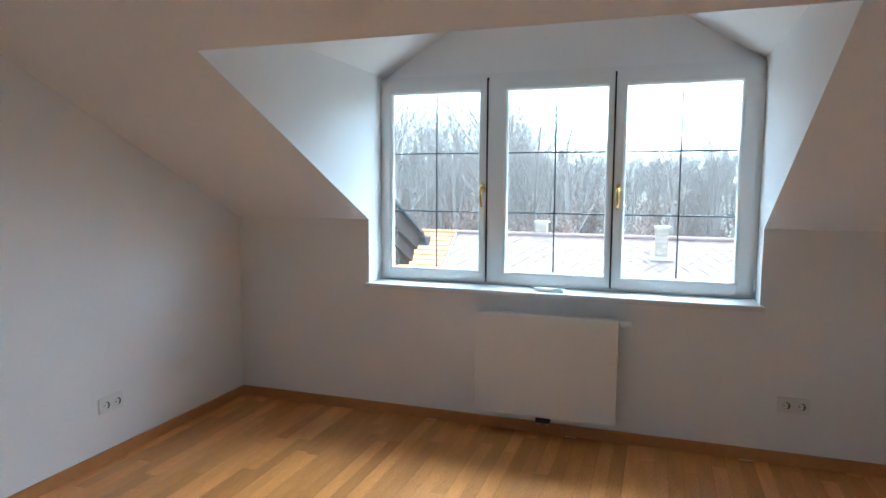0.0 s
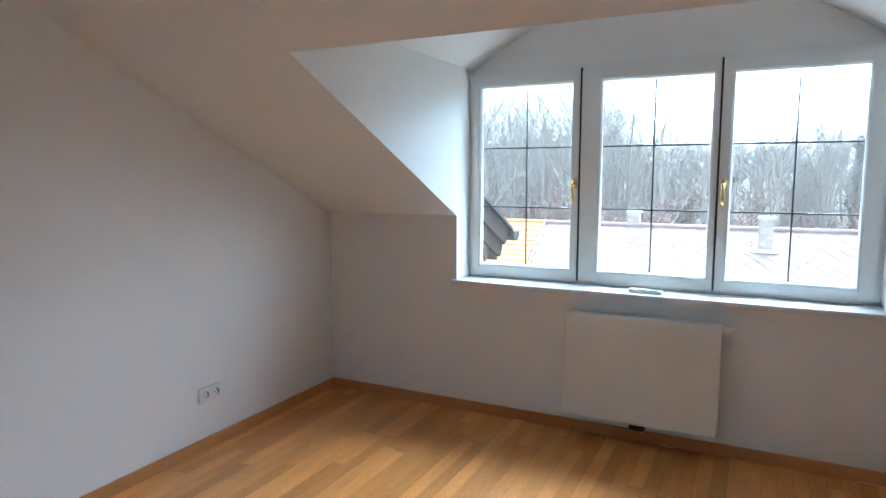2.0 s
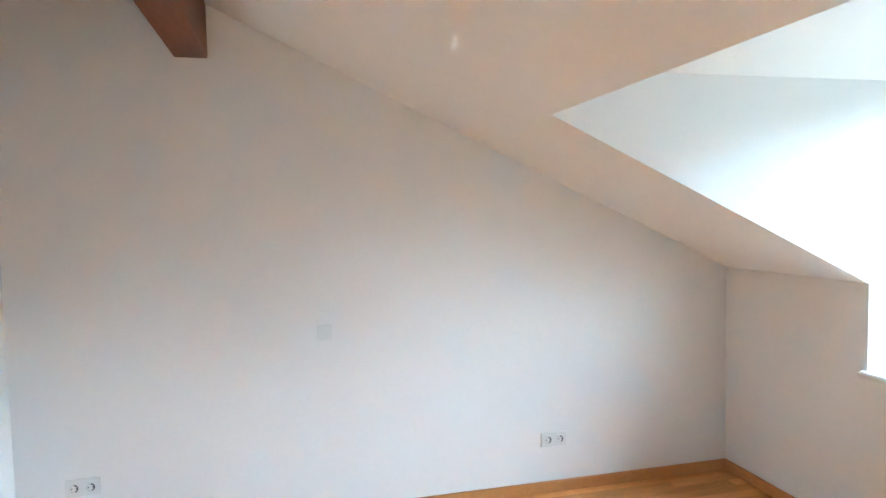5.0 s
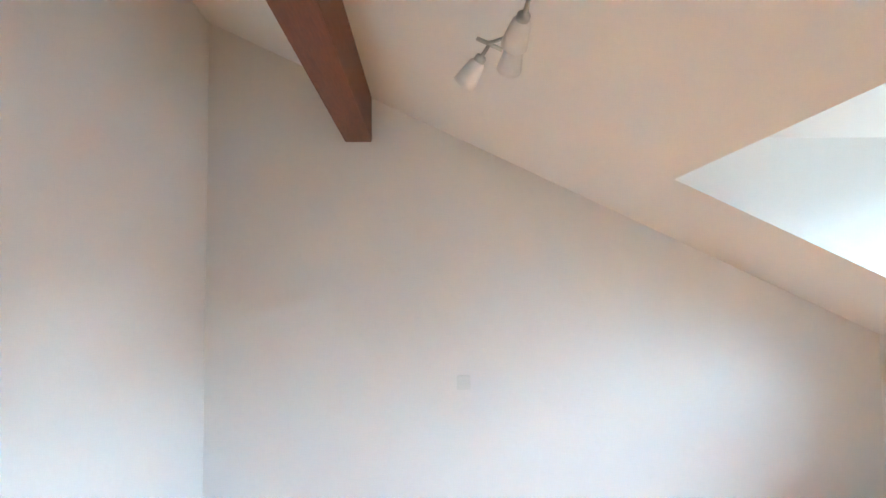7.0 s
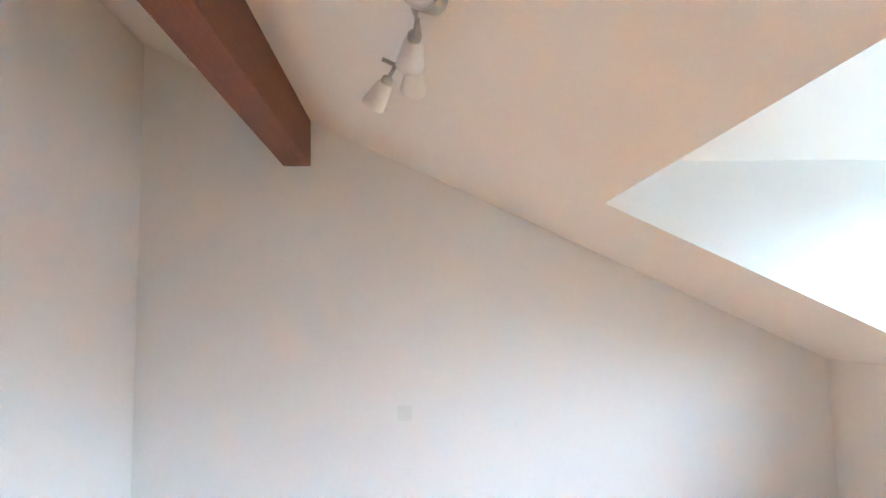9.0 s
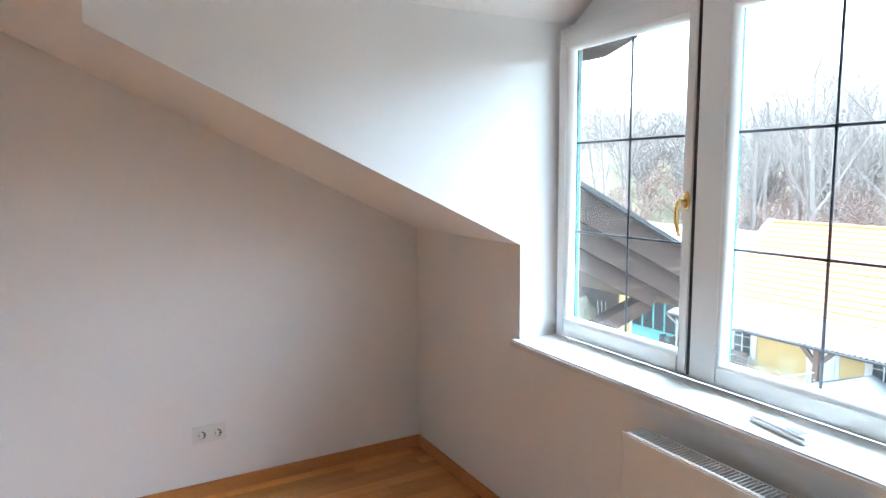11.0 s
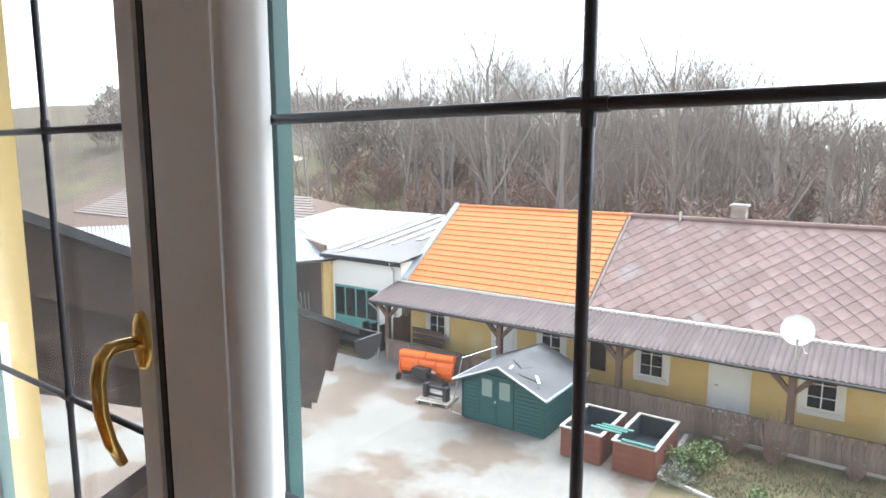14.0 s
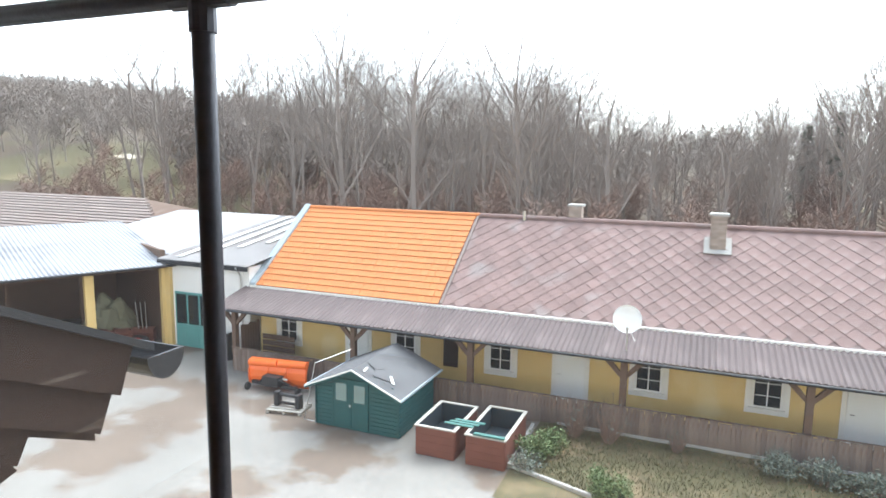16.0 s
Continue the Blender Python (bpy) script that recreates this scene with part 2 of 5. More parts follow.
def prism(bm, outline, axis, lo, hi):
    """A flat outline (pairs) drawn out along an axis from lo to hi; pairs are the other two coordinates in order."""
    def place(p, h):
        return {"x": (h, p[0], p[1]), "y": (p[0], h, p[1]), "z": (p[0], p[1], h)}[axis]
    a = [bm.verts.new(place(p, lo)) for p in outline]
    b = [bm.verts.new(place(p, hi)) for p in outline]
    k = len(outline)
    bm.faces.new(a)
    bm.faces.new(b[::-1])
    for i in range(k):
        bm.faces.new((a[i], b[i], b[(i + 1) % k], a[(i + 1) % k]))
    bmesh.ops.recalc_face_normals(bm, faces=bm.faces)
    return bm


def lathe(bm, profile, seg=20, m=None):
    """Turns pairs of radius, height round z."""
    rings = []
    for r, z in profile:
        rings.append([bm.verts.new((r * math.cos(2 * math.pi * i / seg), r * math.sin(2 * math.pi * i / seg), z)) for i in range(seg)])
    for a, b in zip(rings, rings[1:]):
        for i in range(seg):
            bm.faces.new((a[i], a[(i + 1) % seg], b[(i + 1) % seg], b[i]))
    if m is not None:
        bmesh.ops.transform(bm, matrix=m, verts=[v for r in rings for v in r])
    return bm


def mesh_of(bm, mat, smooth=False):
    me = bpy.data.meshes.new("mesh")
    bm.to_mesh(me)
    bm.free()
    me.materials.append(mat)
    if smooth:
        for p in me.polygons:
            p.use_smooth = True
    return me


def thing(name, label, category, at=(0, 0, 0), group="", kind=""):
    e = new(name)
    e.empty_display_size = 0.1
    e.location = at
    return tagged(e, label, category, group, kind)


def part(name, bm, mat, parent, label="", smooth=False):
    ob = new(name, mesh_of(bm, mat, smooth))
    ob.parent = parent
    if label:
        tagged(ob, label)
    return ob


def setting(name, bm, mat, label, category, smooth=False):
    return tagged(new(name, mesh_of(bm, mat, smooth)), label, category, kind="structure")


def piece(name, me, parent, at, rot=(0, 0, 0), label=""):
    """One of many alike pieces on shared mesh data."""
    ob = new(name, me)
    ob.parent = parent
    ob.location, ob.rotation_euler = at, rot
    if label:
        tagged(ob, label)
    return ob


# ---- room shell ----
XR, YB, SL, KZ = 4.11, -3.77, 0.478, 1.22          # right wall, back wall, roof slope, knee height
DX0, DX1, DY, DZ = 0.953, 3.165, -1.51, 1.942      # dormer opening
WY, WZ0, WZ1 = 0.235, 0.832, 2.085                 # window: glass line, bottom, top
GROUND = -6.8


def roof_z(y):
    return KZ - SL * y


floor = setting("floor", solid(-0.15, XR + 0.15, YB - 0.15, 0.30, -0.14, -0.012), M_OAK, "oak parquet floor with a satin lacquer", "floor")
setting("wall_gable", prism(bmesh.new(), [(YB - 0.15, -0.14), (0.3, -0.14), (0.3, KZ + 0.1), (YB - 0.15, roof_z(YB) + 0.2)], "x", -0.15, 0), M_WALL,
        "white painted gable wall under the sloping ceiling", "wall")
setting("wall_right", prism(bmesh.new(), [(YB - 0.15, -0.14), (0.3, -0.14), (0.3, KZ + 0.1), (YB - 0.15, roof_z(YB) + 0.2)], "x", XR, XR + 0.15), M_WALL,
        "white painted side wall under the sloping ceiling", "wall")
setting("wall_back", solid(0, XR, YB - 0.15, YB, -0.012, roof_z(YB) + 0.1), M_WALL, "plain white painted back wall", "wall")
bm = bmesh.new()
box(bm, 0, DX0 - 0.12, 0, 0.3, -0.012, KZ + 0.05)
box(bm, DX1 + 0.12, XR, 0, 0.3, -0.012, KZ + 0.05)
box(bm, DX0 - 0.12, DX1 + 0.12, 0, 0.3, -0.012, 0.795)
setting("wall_window", bm, M_WALL, "low white knee wall below the dormer window", "wall")
# sloping ceiling with the dormer's opening cut through it
bm = bmesh.new()
TH = 0.22


def slab(x0, x1, ya, yb):
    return prism(bm, [(ya, roof_z(ya)), (yb, roof_z(yb)), (yb, roof_z(yb) + TH), (ya, roof_z(ya) + TH)], "x", x0, x1)


slab(-0.15, DX0 - 0.02, YB - 0.15, 0.3)
slab(DX1 + 0.02, XR + 0.15, YB - 0.15, 0.3)
slab(DX0 - 0.02, DX1 + 0.02, YB - 0.15, DY)
setting("ceiling", bm, M_WALL, "white painted ceiling sloping down to the window", "ceiling")
# dormer: two cheeks, gable facets, header and the gable over the window
for name, x0, x1 in (("wall_cheek_west", DX0 - 0.12, DX0), ("wall_cheek_east", DX1, DX1 + 0.12)):
    setting(name, prism(bmesh.new(), [(DY - 0.001, DZ), (0, KZ), (0.0, 0.795), (0.262, 0.795), (0.262, 2.2), (DY - 0.001, 2.2)], "x", x0, x1), M_WALL,
            "bright white plastered dormer cheek beside the window", "wall")
XM, APEX = (DX0 + DX1) / 2, 2.115 + 0.62 * (DX1 - DX0) / 2
bm = bmesh.new()
prism(bm, [(DX0 - 0.1, 2.115 - 0.062), (XM, APEX), (XM, APEX + 0.1), (DX0 - 0.1, 2.115 + 0.05)], "y", DY, 0.30)
prism(bm, [(DX1 + 0.1, 2.115 - 0.062), (XM, APEX), (XM, APEX + 0.1), (DX1 + 0.1, 2.115 + 0.05)], "y", DY, 0.30)
setting("ceiling_dormer", bm, M_WALL, "white plastered gabled ceiling of the dormer", "ceiling")
setting("wall_dormer_header", prism(bmesh.new(), [(DX0 - 0.1, 2.0), (DX1 + 0.1, 2.0), (DX1 + 0.1, 2.1), (XM, APEX + 0.08), (DX0 - 0.1, 2.1)], "y", DY - 0.05, DY + 0.002),
        M_WALL, "white plaster above the dormer opening", "wall")
setting("wall_dormer_gable", prism(bmesh.new(), [(DX0, 2.09), (DX1, 2.09), (DX1, 2.115), (XM, APEX), (DX0, 2.115)], "y", 0.262, 0.345), M_WALL,
        "white plaster gable above the window", "wall")
setting("trim_lintel", solid(DX0, DX1, 0.228, 0.262, 2.087, 2.108, 0.004), M_WHITE, "narrow white strip above the window", "trim")

# baseboards
for nm, a in (("baseboard_window", (0.016, XR - 0.016, -0.016, 0)), ("baseboard_gable", (0, 0.016, YB, 0)), ("baseboard_right", (XR - 0.016, XR, YB, 0)),
              ("baseboard_back", (0.016, XR - 0.016, YB, YB + 0.016))):
    setting(nm, solid(a[0], a[1], a[2], a[3], 0, 0.065, 0.004), M_SKIRT, "oak skirting board with rounded top", "baseboard")

# exposed purlin
beam = thing("ceiling_beam", "red-brown stained timber beam below the sloping ceiling", "beam", kind="structure")
part("timber", solid(0.002, XR - 0.002, -3.0, -2.85, 2.33, roof_z(-2.95) + 0.05, 0.004), M_BEAM, beam)

# window board
setting("window_sill", solid(DX0 - 0.022, DX1 + 0.022, -0.037, 0.0, 0.795, 0.825, 0.006), M_SILL, "white polished window board", "window sill")
setting("window_sill_bed", solid(DX0 + 0.001, DX1 - 0.001, -0.001, 0.19, 0.797, 0.8245), M_SILL, "white polished window board", "window sill")


# ---- the three-sash window ----
window = thing("window_1", "white three-sash window with dark glazing bars and green outside", "window", kind="structure")
FX0, FX1 = DX0 + 0.001, DX1 - 0.001
SEAMS = (1.660, 2.402)
YI = 0.19                      # inner face of the fixed frame


def ring(bm, x0, x1, z0, z1, w, y0, y1, bevel=0.0):
    box(bm, x0, x0 + w, y0, y1, z0, z1, bevel=bevel)
    box(bm, x1 - w, x1, y0, y1, z0, z1, bevel=bevel)
    box(bm, x0 + w, x1 - w, y0, y1, z0, z0 + w, bevel=bevel)
    box(bm, x0 + w, x1 - w, y0, y1, z1 - w, z1, bevel=bevel)


def handle(x, sash):
    """Brass espagnolette handle: oval plate, neck and a curved drooping lever."""
    bm = bmesh.new()
    lathe(bm, [(0.0001, 0.008), (0.010, 0.0075), (0.0135, 0.005), (0.0145, 0)], 20, Matrix.Rotation(radians(90), 4, "X") @ Matrix.Diagonal((1, 2.1, 1, 1)))
    pts = [(0, 0, 0), (0, -0.022, 0.001), (0, -0.034, 0.0), (0, -0.042, -0.008), (0, -0.047, -0.03), (0, -0.046, -0.06), (0, -0.040, -0.09), (0, -0.030, -0.115)]
    rad = [0.008, 0.0075, 0.008, 0.0085, 0.0085, 0.008, 0.0075, 0.0065]
    rings = []
    for i, (p, r) in enumerate(zip(pts, rad)):
        d = (Vector(pts[min(i + 1, len(pts) - 1)]) - Vector(pts[max(i - 1, 0)])).normalized()
        w = Vector((1, 0, 0)).cross(d)
        rings.append([bm.verts.new(Vector(p) + Vector((1, 0, 0)) * r * math.cos(k * math.pi / 7) + w * r * 0.8 * math.sin(k * math.pi / 7)) for k in range(14)])
    for ra, rb in zip(rings, rings[1:]):
        for k in range(14):
            bm.faces.new((ra[k], ra[(k + 1) % 14], rb[(k + 1) % 14], rb[k]))
    bm.faces.new(rings[-1])
    bmesh.ops.recalc_face_normals(bm, faces=bm.faces)
    bmesh.ops.transform(bm, matrix=Matrix.Translation((x, YI - 0.022, 1.418)), verts=bm.verts)
    part("handle", bm, M_BRASS, sash, "polished brass window handle", smooth=True)


bm = bmesh.new()
ring(bm, FX0, FX1, WZ0 - 0.006, WZ1, 0.03, YI, 0.2455)
for s in SEAMS:
    box(bm, s - 0.02, s + 0.02, YI + 0.012, 0.2455, WZ0 + 0.02, WZ1 - 0.03)
part("window_frame", bm, M_WHITE, window)
bm = bmesh.new()
ring(bm, FX0 - 0.01, FX1 + 0.01, WZ0 - 0.02, WZ1 + 0.02, 0.040, 0.246, 0.260)
for s in SEAMS:
    box(bm, s - 0.03, s + 0.03, 0.246, 0.262, WZ0, WZ1)
part("outer_frame", bm, M_GREEN, window, "green painted outer frame")
sash_x = [(FX0 + 0.026, SEAMS[0] - 0.005), (SEAMS[0] + 0.005, SEAMS[1] - 0.005), (SEAMS[1] + 0.005, FX1 - 0.026)]
bars_x = (1.319, 2.063, 2.760)
glass_x = ((1.038, 1.604), (1.782, 2.358), (2.467, 3.052))
GZ0, GZ1 = 0.912, 1.993
for (s0, s1), (g0, g1), bx in zip(sash_x, glass_x, bars_x):
    bm = bmesh.new()
    y0, y1 = YI - 0.022, 0.226
    box(bm, s0, g0 - 0.012, y0, y1, WZ0 + 0.01, WZ1 - 0.024, bevel=0.005)
    box(bm, g1 + 0.012, s1, y0, y1, WZ0 + 0.01, WZ1 - 0.024, bevel=0.005)
    box(bm, g0 - 0.014, g1 + 0.014, y0, y1, WZ0 + 0.01, GZ0 - 0.012, bevel=0.004)
    box(bm, g0 - 0.014, g1 + 0.014, y0, y1, GZ1 + 0.012, WZ1 - 0.024, bevel=0.004)
    sash = part("sash", bm, M_WHITE, window)
    # rounded glazing bead that falls back to the glass
    bm = bmesh.new()
    loops = []
    for k in range(6):
        a = k / 5 * math.pi / 2
        d, yy = 0.016 * (1 - math.sin(a)), y0 + 0.002 + 0.040 * (1 - math.cos(a))
        loops.append([bm.verts.new(p) for p in ((g0 - d, yy, GZ0 - d), (g1 + d, yy, GZ0 - d), (g1 + d, yy, GZ1 + d), (g0 - d, yy, GZ1 + d))])
    loops.append([bm.verts.new(p) for p in ((g0 - 0.027, 0.2355, GZ0 - 0.027), (g1 + 0.027, 0.2355, GZ0 - 0.027), (g1 + 0.027, 0.2355, GZ1 + 0.027), (g0 - 0.027, 0.2355, GZ1 + 0.027))])
    for a, b in zip(loops, loops[1:]):
        for i in range(4):
            bm.faces.new((a[i], a[(i + 1) % 4], b[(i + 1) % 4], b[i]))
    part("glazing_bead", bm, M_WHITE, sash, smooth=True)
    bm = bmesh.new()
    ring(bm, g0 - 0.056, g1 + 0.056, GZ0 - 0.056, GZ1 + 0.056, 0.030, 0.2405, 0.258)
    part("outer_sash", bm, M_GREEN, sash, "green painted outer sash")
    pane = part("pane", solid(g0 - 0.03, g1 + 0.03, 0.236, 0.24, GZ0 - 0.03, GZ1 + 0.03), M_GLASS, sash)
    pane.visible_shadow = False
    for z in (1.63, 1.268):
        part("glazing_bar", rod(bmesh.new(), (g0 - 0.022, 0.229, z), (g1 + 0.022, 0.229, z), 0.0045, seg=12), M_LEAD, sash, smooth=True)
    part("glazing_bar", rod(bmesh.new(), (bx, 0.229, GZ0 - 0.022), (bx, 0.229, GZ1 + 0.022), 0.0045, seg=12), M_LEAD, sash, smooth=True)
    for z in (1.63, 1.268):
        bm = bmesh.new()
        rod(bm, (bx - 0.014, 0.229, z), (bx + 0.014, 0.229, z), 0.0054, seg=12)
        rod(bm, (bx, 0.229, z - 0.014), (bx, 0.229, z + 0.014), 0.0054, seg=12)
        part("bar_joint", bm, M_LEAD, sash)
    if bx < 2.0:
        handle(1.634, sash)
    elif bx > 2.5:
        handle(2.432, sash)
for s in SEAMS:
    part("seal", solid(s - 0.0045, s + 0.0045, YI - 0.0205, YI + 0.012, WZ0 + 0.012, WZ1 - 0.012), M_SEAL, window, "black rubber seal between two sashes")
for x in (FX0 + 0.006, FX1 - 0.006):
    for z in (0.90, 2.03):
        part("hinge", rod(bmesh.new(), (x, YI - 0.012, z - 0.03), (x, YI - 0.012, z + 0.03), 0.006), M_PLASTIC, window, smooth=True)


catch = thing("window_catch", "small dark catch on the outer sash edge", "catch", (2.475, 0.25, 1.44))
bm = bmesh.new()
ring(bm, 0, 0.022, -0.012, 0.012, 0.004, 0, 0.006)
part("loop", bm, M_BLACK, catch)

# ---- radiator ----
radiator = thing("radiator", "cream white flat panel radiator below the window", "radiator", (1.674, 0, 0))
RW, R0, R1 = 0.80, 0.135, 0.715
part("panel", solid(0, RW, -0.128, -0.116, R0, R1, 0.005), M_WHITE, radiator)
bm = bmesh.new()
ring(bm, 0.0, RW, R0, R1 + 0.004, 0.007, -0.1315, -0.1275, 0.0015)
part("front_rim", bm, M_WHITE, radiator, "rounded panel edge")
part("rear_panel", solid(0.01, RW - 0.01, -0.055, -0.04, R0 + 0.01, R1 - 0.01, 0.003), M_WHITE, radiator)
for x in (0.002, RW - 0.012):
    part("side_cover", solid(x, x + 0.01, -0.116, -0.04, R0 + 0.015, R1 - 0.004, 0.002), M_WHITE, radiator)
bm = bmesh.new()
box(bm, 0.012, RW - 0.012, -0.116, -0.110, R1 - 0.012, R1 - 0.002)
box(bm, 0.012, RW - 0.012, -0.050, -0.044, R1 - 0.012, R1 - 0.002)
for i in range(60):
    x = 0.016 + i * (RW - 0.034) / 59
    box(bm, x, x + 0.004, -0.111, -0.049, R1 - 0.010, R1 - 0.003)
part("top_grille", bm, M_WHITE, radiator, "slotted white top grille")
bm = bmesh.new()
for i in range(20):
    box(bm, 0.03 + i * 0.039, 0.032 + i * 0.039, -0.114, -0.057, R0 + 0.03, R1 - 0.04)
part("convector_fins", bm, M_STEEL, radiator)
part("bracket", solid(0.10, 0.13, -0.04, -0.001, 0.25, 0.65), M_STEEL, radiator)
part("bracket", solid(0.67, 0.70, -0.04, -0.001, 0.25, 0.65), M_STEEL, radiator)
valve = part("thermostat", lathe(bmesh.new(), [(0.001, 0), (0.013, 0), (0.015, 0.01), (0.0195, 0.014), (0.0205, 0.05), (0.017, 0.062), (0.001, 0.064)], 20,
             pose(RW + 0.004, -0.085, 0.69, 0, 90, 0)), M_PLASTIC, radiator, "white thermostat head", smooth=True)
part("valve_nut", rod(bmesh.new(), (RW - 0.01, -0.085, 0.69), (RW + 0.006, -0.085, 0.69), 0.011), M_STEEL, radiator)
bm = bmesh.new()
rod(bm, (0.375, -0.085, R0 + 0.01), (0.375, -0.085, 0.08), 0.009)
rod(bm, (0.425, -0.085, R0 + 0.01), (0.425, -0.085, 0.08), 0.009)
rod(bm, (0.375, -0.085, 0.085), (0.375, -0.002, 0.085), 0.009)
rod(bm, (0.425, -0.085, 0.085), (0.425, -0.002, 0.085), 0.009)
part("pipe", bm, M_STEEL, radiator)
part("valve_block", solid(0.36, 0.44, -0.105, -0.065, 0.095, 0.135, 0.004), M_BLACK, radiator)

# ---- remote control and pencil mark on the window board ----
remote = thing("remote_control", "white remote control lying on the window board", "remote control", (2.075, 0.045, 0.825))
rm = pose(0, 0, 0, 0, 0, -10)
part("body", solid(-0.092, 0.092, -0.024, 0.024, 0, 0.019, 0.006, rm), M_PLASTIC, remote)
part("display", solid(0.02, 0.07, -0.016, 0.016, 0.0185, 0.0205, 0.001, rm), M_LEAD, remote, "grey display")
for i in range(3):
    for j in (-1, 1):
        part("button", solid(-0.07 + i * 0.026, -0.055 + i * 0.026, j * 0.009 - 0.005, j * 0.009 + 0.005, 0.0185, 0.0215, 0.001, rm), M_STEEL, remote)
scratch = thing("hairline", "thin dark wire scrap on the window board", "wire", (1.02, 0.06, 0.8262))
part("wire", rod(bmesh.new(), (-0.015, 0, 0), (0.02, 0.004, 0), 0.0008, seg=6), M_BLACK, scratch)


# ---- sockets and switch ----
def sockets(at, rz):
    s = thing("double_socket", "white double wall socket in one frame", "socket", at, "wall sockets")
    s.rotation_euler = (0, 0, radians(rz))
    part("frame", solid(-0.0755, 0.0755, -0.011, 0, -0.0405, 0.0405, 0.003), M_PLASTIC, s)
    for x in (-0.0355, 0.0355):
        part("cover", solid(x - 0.0275, x + 0.0275, -0.0140, -0.008, -0.0275, 0.0275, 0.0015), M_PLASTIC, s)
        well = part("well", lathe(bmesh.new(), [(0.0195, 0.0), (0.0195, 0.002), (0.0185, 0.002), (0.0180, -0.0005), (0.0001, -0.0005)], 24, pose(x, -0.0143, 0, 90, 0, 0)), M_STEEL, s, "recessed grey socket well")
        for dx in (-0.0095, 0.0095):
            part("hole", rod(bmesh.new(), (x + dx, -0.0151, 0), (x + dx, -0.0135, 0), 0.0032), M_HOLE, well)
        # dark arc along one side, the well's inner shade done as colour
        bm = bmesh.new()
        for k in range(9):
            a = radians(-70 + k * 17.5)
            b = radians(-70 + (k + 1) * 17.5)
            rod(bm, (x + 0.016 * math.cos(a), -0.0153, 0.016 * math.sin(a)), (x + 0.016 * math.cos(b), -0.0153, 0.016 * math.sin(b)), 0.003, seg=6)
        part("shadow_lip", bm, M_HOLE, well, "dark arc standing in for shade in the socket well")
    return s


sockets((0, -1.11, 0.302), 90)
sockets((0, -3.485, 0.322), 90)
sockets((3.346, 0, 0.316), 0)
sw = thing("wall_switch", "white square light switch", "switch", (0, -2.347, 0.982))
sw.rotation_euler = (0, 0, radians(90))
part("frame", solid(-0.038, 0.038, -0.016, 0, -0.038, 0.038, 0.003), M_PLASTIC, sw)
part("rocker", solid(-0.0275, 0.0275, -0.020, -0.010, -0.0275, 0.0275, 0.002), M_PLASTIC, sw)

# ---- spot rail on the sloping ceiling ----
tilt = math.atan(SL)
rail = thing("spot_rail", "brushed steel wavy spot rail with frosted glass shades on the ceiling", "ceiling lamp", (1.98, -2.25, roof_z(-2.25)))
rail.rotation_euler = (-tilt, 0, 0)
part("canopy", lathe(bmesh.new(), [(0.001, -0.034), (0.044, -0.032), (0.058, -0.026), (0.063, -0.016), (0.063, 0)], 32), M_STEEL, rail, smooth=True)
part("canopy_stem", rod(bmesh.new(), (0, 0, -0.03), (0, 0, -0.062), 0.008, seg=12), M_STEEL, rail, smooth=True)
bm = bmesh.new()
wave = [(-0.40 + 0.025 * k, -0.026 * math.sin((-0.40 + 0.025 * k) * 8.0) - 0.44 * min(0, -0.40 + 0.025 * k) ** 2) for k in range(42)]
for (a, ya), (b, yb) in zip(wave, wave[1:]):
    rod(bm, (a, ya, -0.060), (b, yb, -0.060), 0.0055, seg=8)
part("rail", bm, M_STEEL, rail)


def spot(x, y, toward, bar):
    """A swivel arm with a steel cup and a tapered frosted shade; bar: a short cross bar at its foot."""
    d = Vector(toward).normalized()
    m = Matrix.Translation((x, y, -0.062)) @ d.to_track_quat("Z", "Y").to_matrix().to_4x4()
    cup = part("spot_holder", lathe(bmesh.new(), [(0.001, 0), (0.006, 0), (0.006, 0.040), (0.016, 0.043), (0.0185, 0.048), (0.0185, 0.068), (0.001, 0.070)], 20, m), M_STEEL, rail, smooth=True)
    part("shade", lathe(bmesh.new(), [(0.018, 0.062), (0.025, 0.068), (0.029, 0.085), (0.035, 0.125), (0.0385, 0.150), (0.0365, 0.150), (0.033, 0.125), (0.027, 0.088), (0.016, 0.072)], 28, m), M_SHADE, cup,
         "frosted glass shade", smooth=True)
    # pale disc added across the open mouth so its inside doesn't look dark
    part("mouth_disc", lathe(bmesh.new(), [(0.001, 0.136), (0.016, 0.136), (0.018, 0.141), (0.022, 0.142), (0.034, 0.139), (0.0345, 0.133)], 24, m), M_SHADE, cup, "added pale disc brightening the shade's open mouth", smooth=True)
    if bar:
        part("cross_bar", rod(bmesh.new(), (x, y - 0.045, -0.060), (x, y + 0.045, -0.060), 0.007, seg=10), M_STEEL, rail, smooth=True)


spot(-0.40, -0.065, (-0.38, -0.12, -0.55), True)
spot(-0.20, 0.010, (-0.70, 0.10, -0.40), False)
spot(-0.02, 0.008, (-0.62, 0.05, -0.34), False)
spot(0.06, 0.0, (0.80, 0.20, -0.22), False)
spot(0.62, -0.02, (0.5, 0.3, -0.6), True)


